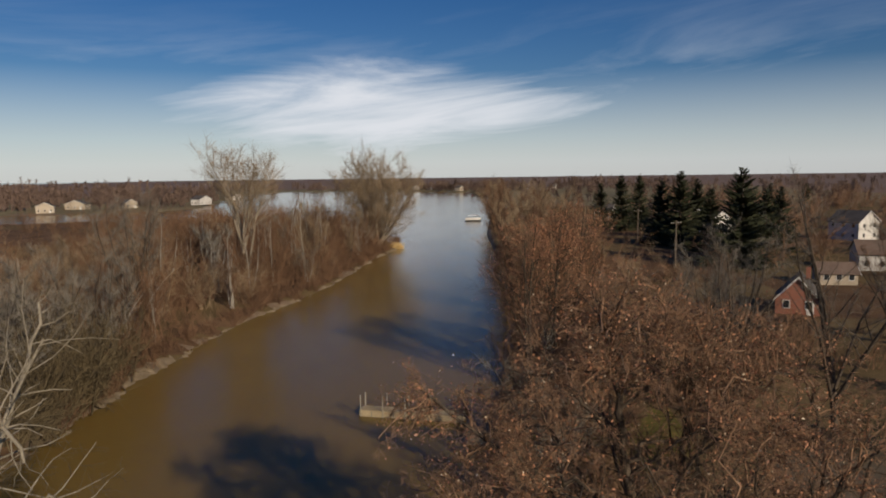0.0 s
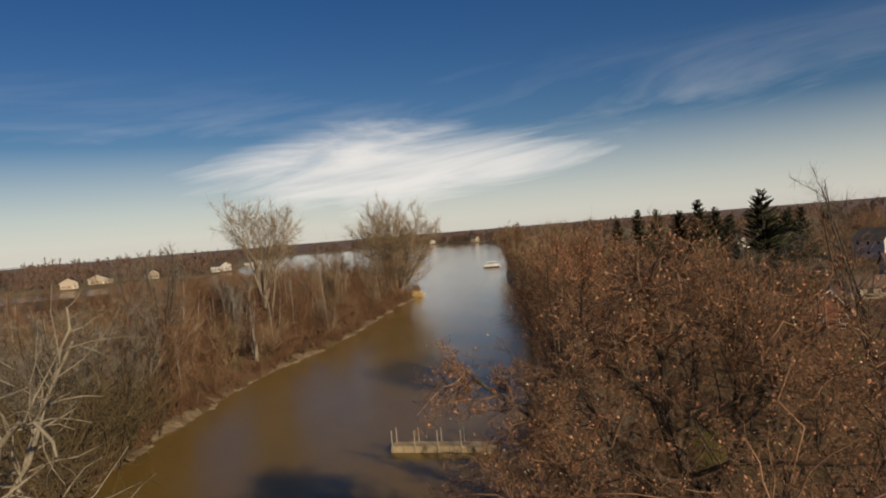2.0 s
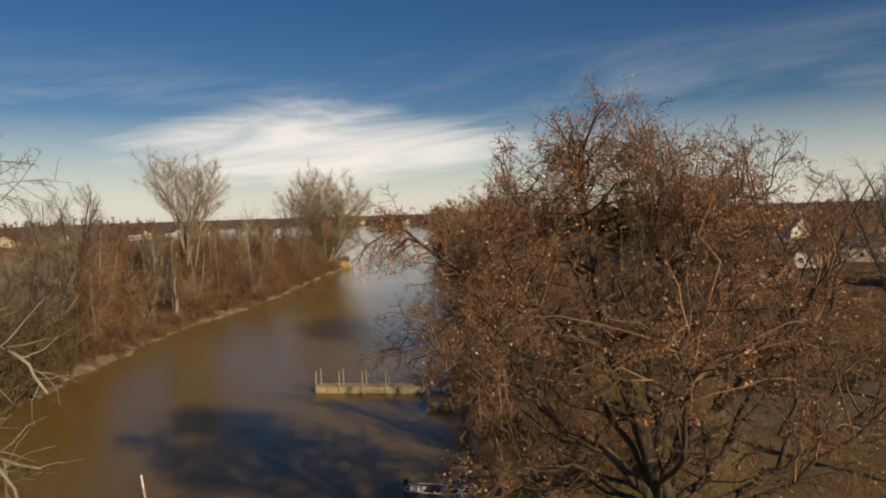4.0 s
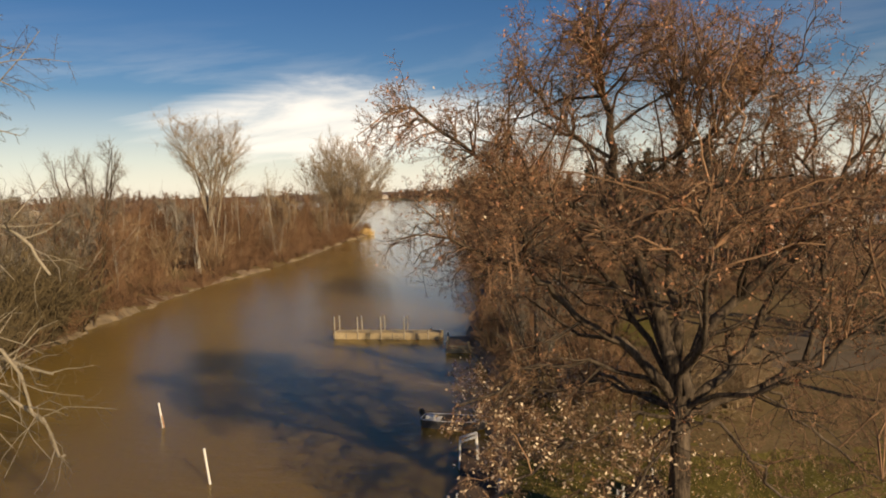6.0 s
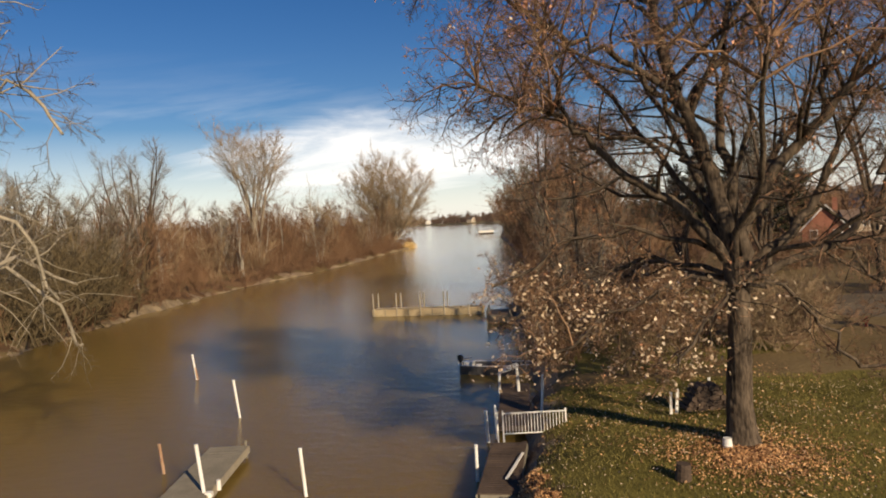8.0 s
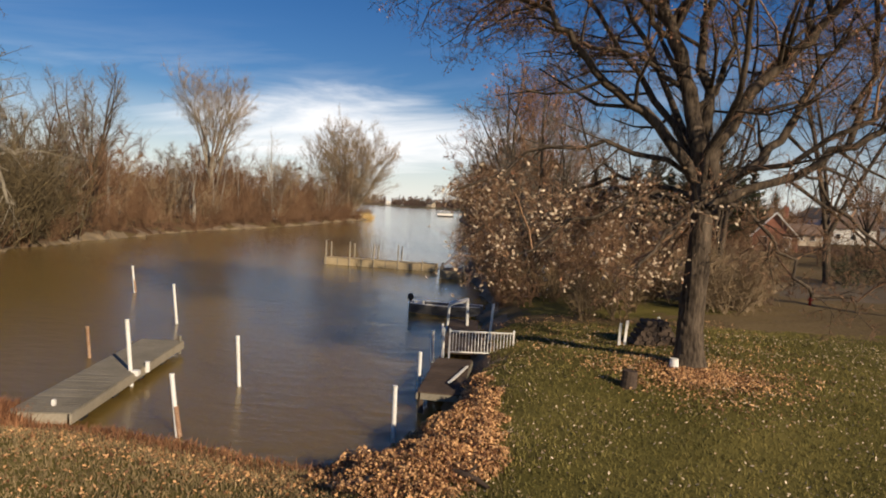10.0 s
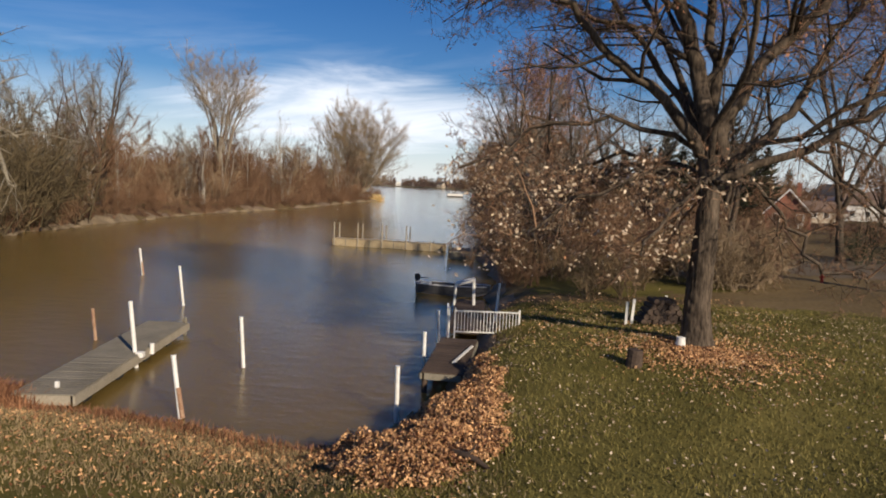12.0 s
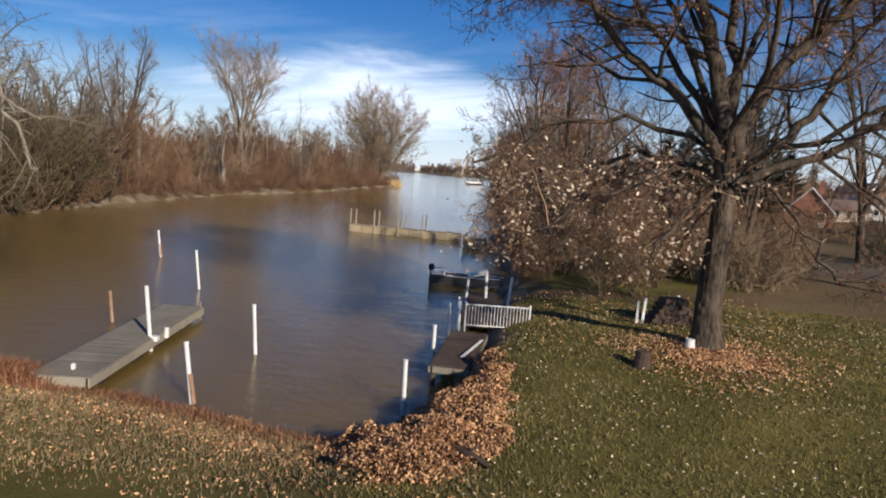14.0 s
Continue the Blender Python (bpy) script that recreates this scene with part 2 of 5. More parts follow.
def water_material():
    m = bpy.data.materials.new("silty_river_water")
    m.use_nodes = True
    t = m.node_tree
    p = t.nodes["Principled BSDF"]
    p.inputs["Roughness"].default_value = 0.09
    p.inputs["IOR"].default_value = 1.24
    # silt scatters the light: thin shadows blur out under the surface
    p.subsurface_method = "BURLEY"
    p.inputs["Subsurface Weight"].default_value = 1.0
    p.inputs["Subsurface Radius"].default_value = (1.0, 0.8, 0.6)
    p.inputs["Subsurface Scale"].default_value = 1.6
    co = t.nodes.new("ShaderNodeNewGeometry")
    big = t.nodes.new("ShaderNodeTexNoise")
    big.inputs["Scale"].default_value, big.inputs["Detail"].default_value = 0.03, 5
    big.inputs["Distortion"].default_value = 1.2
    t.links.new(co.outputs["Position"], big.inputs["Vector"])
    mx = t.nodes.new("ShaderNodeMix")
    mx.data_type = "RGBA"
    mx.inputs["A"].default_value, mx.inputs["B"].default_value = (0.17, 0.108, 0.027, 1), (0.215, 0.143, 0.042, 1)
    t.links.new(big.outputs[0], mx.inputs["Factor"])
    t.links.new(mx.outputs["Result"], p.inputs["Base Color"])
    vm = t.nodes.new("ShaderNodeVectorMath")
    vm.operation = "MULTIPLY"
    vm.inputs[1].default_value = (0.6, 1.0, 1.0)
    t.links.new(co.outputs["Position"], vm.inputs[0])
    rip = t.nodes.new("ShaderNodeTexNoise")
    rip.inputs["Scale"].default_value, rip.inputs["Detail"].default_value = 1.6, 7
    rip.inputs["Roughness"].default_value = 0.6
    t.links.new(vm.outputs[0], rip.inputs["Vector"])
    bp = t.nodes.new("ShaderNodeBump")
    bp.inputs["Strength"].default_value, bp.inputs["Distance"].default_value = 0.6, 0.06
    t.links.new(rip.outputs[0], bp.inputs["Height"])
    t.links.new(bp.outputs[0], p.inputs["Normal"])
    return m


BARK_OLD = material("grey_weathered_bark", (0.16, 0.14, 0.1), (0.4, 0.35, 0.27), 2.0, 0.9, 0.5, 20, stretch=(1, 1, 0.4))
WATER = water_material()


# ---------------------------------------------------------------- mesh helpers
def mesh_tris(name, v, f, mats, index=None):
    """A mesh from arrays of vertices and triangles."""
    me = bpy.data.meshes.new(name)
    v, f = np.asarray(v, np.float32), np.asarray(f, np.int32)
    me.vertices.add(len(v))
    me.vertices.foreach_set("co", v.ravel())
    me.loops.add(3 * len(f))
    me.loops.foreach_set("vertex_index", f.ravel())
    me.polygons.add(len(f))
    me.polygons.foreach_set("loop_start", np.arange(0, 3 * len(f), 3, dtype=np.int32))
    for m in mats:
        me.materials.append(m)
    if index is not None:
        me.polygons.foreach_set("material_index", np.asarray(index, np.int32))
    me.update(calc_edges=True)
    me.validate()
    return me


def thing(name, x, y, z, label, category, group="", turn=0.0, kind=""):
    e = new(name)
    e.matrix_world = pose(x, y, z, 0, 0, turn)
    return tagged(e, label, category, group, kind)


def part(name, bm, mat, parent, label=""):
    me = bpy.data.meshes.new(name)
    bm.normal_update()
    bm.to_mesh(me)
    bm.free()
    me.materials.append(mat)
    ob = new(name, me)
    ob.parent = parent
    return tagged(ob, label)


def part_arrays(name, v, f, mat, parent, label="", kind=""):
    ob = new(name, mesh_tris(name, v, f, [mat]))
    ob.parent = parent
    return tagged(ob, label, kind=kind)


def box(sx, sy, sz, at=(0, 0, 0), bevel=0.0, turn=(0, 0, 0)):
    bm = bmesh.new()
    bmesh.ops.create_cube(bm, size=1)
    bmesh.ops.scale(bm, vec=(sx, sy, sz), verts=bm.verts)
    if bevel:
        bmesh.ops.bevel(bm, geom=bm.edges[:], offset=bevel, segments=2, affect="EDGES")
    bmesh.ops.transform(bm, matrix=pose(*at, *turn), verts=bm.verts)
    return bm


def rod(p, q, r, r2=None, sides=10):
    """A round bar with closed, slightly rounded ends from p to q."""
    bm = bmesh.new()
    p, q = Vector(p), Vector(q)
    bmesh.ops.create_cone(bm, cap_ends=True, segments=sides, radius1=r, radius2=r if r2 is None else r2, depth=(q - p).length)
    m = (q - p).to_track_quat("Z", "Y").to_matrix().to_4x4()
    bmesh.ops.transform(bm, matrix=Matrix.Translation((p + q) / 2) @ m, verts=bm.verts)
    return bm


def joined(*bms):
    out = bmesh.new()
    for b in bms:
        me = bpy.data.meshes.new("tmp")
        b.to_mesh(me)
        b.free()
        out.from_mesh(me)
        bpy.data.meshes.remove(me)
    return out


class Tubes:
    """Gathers tapered branch tubes as arrays."""

    def __init__(self):
        self.v, self.f, self.n, self.sp = [], [], 0, []

    def spikes(self, p, d, r):
        """Fine straight twigs: start points, ways with their length, thickness."""
        self.sp.append(np.c_[p, d, r])

    def add(self, pts, radii, sides):
        pts = np.asarray(pts, float)
        k = len(pts)
        d = np.gradient(pts, axis=0)
        d /= np.linalg.norm(d, axis=1, keepdims=True) + 1e-9
        ref = np.array([0.31, 0.2, 0.93]) if abs(d[0, 2]) < 0.8 else np.array([0.95, 0.2, 0.1])
        a = np.cross(d, ref)
        a /= np.linalg.norm(a, axis=1, keepdims=True) + 1e-9
        b = np.cross(d, a)
        th = np.arange(sides) * 2 * math.pi / sides
        ring = a[:, None] * np.cos(th)[None, :, None] + b[:, None] * np.sin(th)[None, :, None]
        v = pts[:, None] + ring * np.asarray(radii)[:, None, None]
        i = np.arange(k - 1)[:, None] * sides + np.arange(sides)[None]
        j = np.arange(k - 1)[:, None] * sides + (np.arange(sides)[None] + 1) % sides
        f = np.concatenate([np.stack([i, j, i + sides], -1).reshape(-1, 3), np.stack([j, j + sides, i + sides], -1).reshape(-1, 3)])
        self.v.append(v.reshape(-1, 3))
        self.f.append(f + self.n)
        self.n += k * sides

    def furrowed(self, pts, radii, sides, rings, rng):
        """A thick trunk with bark ridges and root flares."""
        pts, radii = np.asarray(pts, float), np.asarray(radii, float)
        s = np.linspace(0, len(pts) - 1, rings)
        c = np.stack([np.interp(s, np.arange(len(pts)), pts[:, k]) for k in range(3)], 1)
        r = np.interp(s, np.arange(len(pts)), radii)
        th = np.arange(sides) * 2 * math.pi / sides
        T, S = np.meshgrid(th, c[:, 2])
        ridge = np.abs(np.sin(T * 7 + 0.9 * np.sin(S * 2.3) + 0.5 * np.sin(S * 6.1 + T * 3)))
        knob = np.sin(S * 1.7 + 2 * np.cos(T + 0.4)) * np.sin(T * 2 + S * 0.9)
        flare = np.exp(-np.maximum(S - c[0, 2] - 0.1, 0) / 0.45) * (0.5 + 0.5 * np.cos(T * 5 + 0.7))
        R = r[:, None] * (1 - 0.07 * ridge + 0.05 * knob + 0.3 * flare) + rng.normal(0, 0.006, T.shape)
        v = c[:, None] + np.stack([np.cos(T) * R, np.sin(T) * R, 0 * R], -1)
        i = np.arange(rings - 1)[:, None] * sides + np.arange(sides)[None]
        j = np.arange(rings - 1)[:, None] * sides + (np.arange(sides)[None] + 1) % sides
        f = np.concatenate([np.stack([i, j, i + sides], -1).reshape(-1, 3), np.stack([j, j + sides, i + sides], -1).reshape(-1, 3)])
        self.v.append(v.reshape(-1, 3))
        self.f.append(f + self.n)
        self.n += rings * sides

    def arrays(self):
        if self.sp:
            s = np.concatenate(self.sp)
            p, d, r = s[:, :3], s[:, 3:6], s[:, 6:7]
            a = np.cross(d, d[:, [1, 2, 0]] * (1, -1, 1) + 0.013)
            a /= np.linalg.norm(a, axis=1, keepdims=True) + 1e-9
            b = np.cross(d / (np.linalg.norm(d, axis=1, keepdims=True) + 1e-9), a)
            v = np.stack([p + a * r, p - a * r * 0.5 + b * r * 0.87, p - a * r * 0.5 - b * r * 0.87, p + d], 1)
            k = np.arange(len(s))[:, None] * 4 + self.n
            self.v.append(v.reshape(-1, 3))
            self.f.append(np.concatenate([k + [0, 1, 3], k + [1, 2, 3]]))
            self.n, self.sp = self.n + 4 * len(s), []
        return np.concatenate(self.v), np.concatenate(self.f)


def bent(rng, start, way, length, k, wander, lift):
    """A crooked polyline of k points."""
    pts, d = [np.array(start, float)], np.array(way, float)
    for _ in range(k - 1):
        d = d + rng.normal(0, wander, 3) + np.array([0, 0, lift])
        d /= np.linalg.norm(d)
        pts.append(pts[-1] + d * length / (k - 1))
    return np.array(pts)


def sprout(rng, wood, twigs, tips, pts, r0, r1, length, level, plan):
    """Grows side shoots along a limb. plan: for each level (count, length share, spread, wander, lift)."""
    if level >= len(plan):
        return
    count, share, spread, wander, lift = plan[level]
    d = np.gradient(pts, axis=0)
    last = level == len(plan) - 1
    if last:
        s = 0.12 + 0.88 * (np.arange(count) + rng.random(count)) / count
        at = s * (len(pts) - 1)
        i = np.minimum(at.astype(int), len(pts) - 2)
        p = pts[i] + (pts[i + 1] - pts[i]) * (at - i)[:, None]
        ahead = d[i] / (np.linalg.norm(d[i], axis=1, keepdims=True) + 1e-9)
        out = np.cross(ahead, rng.normal(0, 1, (count, 3)))
        out /= np.linalg.norm(out, axis=1, keepdims=True) + 1e-9
        way = ahead * (1 - spread) + out * spread + np.array([0, 0, lift])
        way /= np.linalg.norm(way, axis=1, keepdims=True)
        way *= (length * share * (1.15 - 0.55 * s) * rng.uniform(0.6, 1.3, count))[:, None]
        twigs.spikes(p, way, np.clip((r0 + (r1 - r0) * s) * 0.5, 0.005, 0.013))
        tips.extend(p + way * 0.7)
        return
    for n in range(count):
        s = 0.22 + 0.78 * (n + rng.random()) / count
        at = s * (len(pts) - 1)
        i = min(int(at), len(pts) - 2)
        p = pts[i] + (pts[i + 1] - pts[i]) * (at - i)
        ahead = d[i] / np.linalg.norm(d[i])
        out = np.cross(ahead, rng.normal(0, 1, 3))
        out /= np.linalg.norm(out) + 1e-9
        way = ahead * (1 - spread) + out * spread
        way /= np.linalg.norm(way)
        ln = length * share * (1.15 - 0.55 * s) * rng.uniform(0.6, 1.25)
        r = (r0 + (r1 - r0) * s) * 0.5
        k = 3 if level >= len(plan) - 2 else 4
        q = bent(rng, p, way, ln, k, wander, lift)
        rad = np.linspace(max(r, 0.008), max(r * 0.35, 0.004), k)
        (twigs if level >= len(plan) - 2 else wood).add(q, rad, 3 if level >= 1 else 5)
        if level >= len(plan) - 2:
            tips.extend(q[1:])
        sprout(rng, wood, twigs, tips, q, r, r * 0.35, ln, level + 1, plan)


def leaf_cloud(rng, points, size, spread, droop=0.3):
    """Small bent leaves, two triangles each, near the given points."""
    p = np.asarray(points) + rng.normal(0, spread, (len(points), 3))
    n = len(p)
    a = rng.normal(0, 1, (n, 3))
    a[:, 2] -= droop
    a /= np.linalg.norm(a, axis=1, keepdims=True)
    b = np.cross(a, rng.normal(0, 1, (n, 3)))
    b /= np.linalg.norm(b, axis=1, keepdims=True)
    c = np.cross(a, b)
    s = size * rng.uniform(0.6, 1.3, (n, 1))
    v = np.stack([p - a * s, p + b * s * 0.55 + c * s * 0.25, p + a * s, p - b * s * 0.55 + c * s * 0.25], 1).reshape(-1, 3)
    base = np.arange(n)[:, None] * 4
    f = np.concatenate([base + [0, 1, 2], base + [0, 2, 3]])
    return v, f


def spread_copies(variants, places, rng):
    """One joined mesh of many turned and scaled copies. places: x, y, z, scale."""
    vs, fs, n = [], [], 0
    for x, y, z, s in places:
        v, f = variants[rng.integers(len(variants))]
        a = rng.uniform(0, 2 * math.pi)
        c, q = math.cos(a), math.sin(a)
        w = v @ np.array([[c, q, 0], [-q, c, 0], [0, 0, 1]])
        w = w * (s * rng.uniform(0.85, 1.15), s * rng.uniform(0.85, 1.15), s * rng.uniform(0.85, 1.2)) + (x, y, z)
        vs.append(w)
        fs.append(f + n)
        n += len(v)
    return np.concatenate(vs), np.concatenate(fs)

# ---------------------------------------------------------------- land and water
RIVER_EAST = [(-1600, -130), (-200, -30), (-60, 12), (-32, 20), (-20, 18.4), (-13.5, 16.7), (-10.9, 16.0), (-9.8, 15.15), (-7.9, 14.7), (-6.5, 14.4), (-4.9, 13.9), (-3.5, 13.6),
              (-2.6, 13.7), (-2.0, 15.0), (-1.5, 16.0), (-0.95, 16.8), (-0.75, 18.4), (-0.2, 23), (0.2, 30), (0.9, 40), (0, 50), (-1.5, 58), (0, 75), (1.2, 100), (1, 120),
              (-1, 168), (-5, 230), (-6.2, 272), (-7, 364), (-10, 500), (-18, 690), (-40, 780), (-104, 853), (-330, 880), (-1600, 900)]
ISLAND = [(-38, 46), (-39.5, 62), (-40, 73), (-40, 96), (-36, 118), (-34.5, 141), (-33.8, 175), (-31.6, 202), (-33, 214), (-39, 222),
          (-50, 250), (-72, 308), (-110, 342), (-165, 340), (-235, 310), (-300, 220), (-250, 100), (-110, 42), (-56, 38)]
WEST_LAND = [(-1600, 290), (-320, 380), (-280, 390), (-222, 400), (-216, 450), (-222, 510), (-270, 680), (-300, 880), (-1600, 900)]
EAST_LAND = RIVER_EAST + [(-1600, 3000), (3000, 3000), (3000, -300), (-1600, -300)]
DRIVE = [(18.5, 40), (26, 40), (42, 42), (75, 49), (75, 60), (45, 56), (28, 52.5), (21, 49), (18.5, 45)]


def signed(poly, x, y):
    """Distance to the outline, positive inside."""
    p = np.array(poly, float)
    best, inside = np.full(x.shape, 1e9), np.zeros(x.shape, bool)
    for a, b in zip(p, np.roll(p, -1, 0)):
        e = b - a
        s = np.clip(((x - a[0]) * e[0] + (y - a[1]) * e[1]) / (e @ e), 0, 1)
        best = np.minimum(best, np.hypot(x - a[0] - s * e[0], y - a[1] - s * e[1]))
        if a[1] != b[1]:
            inside ^= ((a[1] > y) != (b[1] > y)) & (x < (b[0] - a[0]) * (y - a[1]) / (b[1] - a[1]) + a[0])
    return np.where(inside, best, -best)


def wavy(x, y, s):
    return (np.sin(x * s + 1.3 * np.sin(y * s * 0.7)) + np.sin(y * s * 1.3 + 1.7 * np.sin(x * s * 0.6 + 1)) + 0.6 * np.sin((x + y) * s * 2.3 + 2)) / 2.6


def shore(x, y):
    w = 0.22 * wavy(x, y, 2.1) + 0.35 * wavy(x, y, 0.55)
    e, i, l = signed(EAST_LAND, x, y) + w, signed(ISLAND, x, y) + 2.5 * w, signed(WEST_LAND, x, y)
    return e, i, l


def height(x, y):
    x, y = np.asarray(x, float), np.asarray(y, float)
    e, i, l = shore(x, y)
    d = np.maximum(np.maximum(e, i), l)
    low = 3.6 / (1 + np.exp((x + 2.7) / 0.7)) / (1 + np.exp((y - 24) / 1.5))      # the near bank slopes gently
    top = np.where(e >= np.maximum(i, l), 1.25, 1.0)
    z = np.where(d > 0, top * (1 - np.exp(-np.maximum(d, 0) / (1.3 - 0.4 * np.exp(-((x + 0.4) ** 2 + (y - 16.8) ** 2) / 16.0) + low))) + np.minimum(np.maximum(d - 6, 0) * 0.012, 1.2), np.maximum(d * 0.8, -1.6))
    z = z + 0.36 * np.exp(-((x - 5.6) ** 2 + (y - 18.6) ** 2) / 24.0)     # the oak's root mound
    return z + np.where(d > 0, 0.06 * wavy(x, y, 0.8) + 0.02 * wavy(x, y, 3.0), 0)


def spaced(lo, a, b, hi, step, grow):
    mid = list(np.arange(a, b, step))
    up, dn, s = [b], [a], step
    while up[-1] < hi:
        s *= grow
        up.append(up[-1] + s)
    s = step
    while dn[-1] > lo:
        s *= grow
        dn.append(dn[-1] - s)
    return np.array(dn[:0:-1] + mid + up)


gx, gy = spaced(-1700, -16, 16, 2500, 0.33, 1.08), spaced(-250, 9, 34, 2900, 0.33, 1.06)
GX, GY = np.meshgrid(gx, gy)
gv = np.stack([GX, GY, height(GX, GY)], -1).reshape(-1, 3)
nx, ny = len(gx), len(gy)
q = (np.arange(ny - 1)[:, None] * nx + np.arange(nx - 1)[None]).ravel()
gf = np.concatenate([np.stack([q, q + 1, q + nx + 1], -1), np.stack([q, q + nx + 1, q + nx], -1)])
cen = gv[gf].mean(1)
e, i, l = shore(cen[:, 0], cen[:, 1])
drv = signed(DRIVE, cen[:, 0], cen[:, 1])
jit = wavy(cen[:, 0], cen[:, 1], 1.1) + 0.6 * wavy(cen[:, 0], cen[:, 1], 4.0)
idx = np.full(len(cen), 1)
idx[(e > 1.3 + 0.5 * jit) & (cen[:, 1] < 28.5 + 2.5 * jit) & (cen[:, 0] > -18 + 1.5 * jit)] = 0
idx[(e > 0) & (cen[:, 1] > 95) & (wavy(cen[:, 0], cen[:, 1], 0.06) > 0.1)] = 2
idx[(i > 1.2 + 0.8 * jit)] = 2
idx[(i > 4) & (wavy(cen[:, 0], cen[:, 1], 0.08) > 0.25)] = 1
idx[(e > 2) & (cen[:, 1] > 27.5 + jit) & (cen[:, 1] < 66) & (cen[:, 0] < 17 + 2 * jit)] = 1
idx[(e > 2) & (cen[:, 1] > 30 + jit) & (cen[:, 1] < 62) & (cen[:, 0] < 15) & (wavy(cen[:, 0], cen[:, 1], 0.3) > -0.1 + 0.2 * jit)] = 0
idx[(e < 0.9 + 0.35 * jit) & (i < 0.35 + 0.3 * jit)] = 3
for bx, by, br in ((-32.4, 203, 3.0),):
    idx[(i > -0.4) & (i < 1.0 + 0.5 * jit) & (np.hypot(cen[:, 0] - bx, (cen[:, 1] - by) * 0.5) < br + 0.6 * jit)] = 7
idx[drv > 0.4 * jit] = 4
idx[(l > 0) | (cen[:, 1] > 420)] = 5
idx[(cen[:, 1] > 930) | (cen[:, 0] > 300) | (cen[:, 0] < -420)] = 6
ground = tagged(new("ground", mesh_tris("ground", gv, gf, [LAWN, DRYGRASS, REDFLOOR, MUD, ASPHALT, FARLAND, FARWOOD, PALEBANK], idx)),
                "autumn lawn, bare brush floor and muddy river banks", "ground", kind="structure")
for pl in ground.data.polygons:
    pl.use_smooth = True
wv = [(-3000, -300, 0), (3000, -300, 0), (3000, 3000, 0), (-3000, 3000, 0)]
water = tagged(new("water", mesh_tris("water", wv, [(0, 1, 2), (0, 2, 3)], [WATER])),
               "calm silty brown river with faint ripples", "river", kind="structure")


def eroded_rim(points, seed):
    """A thin uneven strip of pale bare bank along the island's shore."""
    r = np.random.default_rng(seed)
    p = np.array(points, float)
    s = np.linspace(0, len(p) - 1, 420)
    c = np.stack([np.interp(s, np.arange(len(p)), p[:, k]) for k in range(2)], 1)
    n = np.gradient(c, axis=0)
    n = np.stack([-n[:, 1], n[:, 0]], 1) / np.linalg.norm(n, axis=1, keepdims=True)
    for _ in range(4):
        k = shore(c[:, 0], c[:, 1])[1]
        c = c - n * np.where(k > 0, -1, -1)[:, None] * (0 - k)[:, None] * 0.8
    wide = np.clip(0.22 + 0.5 * wavy(c[:, 0], c[:, 1], 0.35) + r.normal(0, 0.12, len(c)), 0.03, 0.8) + 1.3 * np.exp(-((c[:, 1] - 72) / 5.0) ** 2)
    rows = []
    for a, z in ((-0.25, -0.05), (0.15, 0.16), (0.6, 0.32), (1.0, 0.4)):
        q = c + n * (a * wide[:, None])
        rows.append(np.c_[q, np.maximum(height(q[:, 0], q[:, 1]) + 0.03, z * wide + r.normal(0, 0.02, len(c)))])
    v = np.concatenate(rows)
    m = len(c)
    i = np.concatenate([np.arange(m - 1) + m * k for k in range(3)])
    return v, np.concatenate([np.stack([i, i + 1, i + m + 1], -1), np.stack([i, i + m + 1, i + m], -1)])


tagged(new("eroded_bank", mesh_tris("eroded_bank", *eroded_rim(ISLAND[:9], 7), [PALEBANK])), "pale eroded rim of the island's bank", "bank", kind="structure")


def on(x, y):
    return float(height(np.array([x]), np.array([y]))[0])

# ---------------------------------------------------------------- the great oak on the lawn
OAK = (5.9, 19.0)


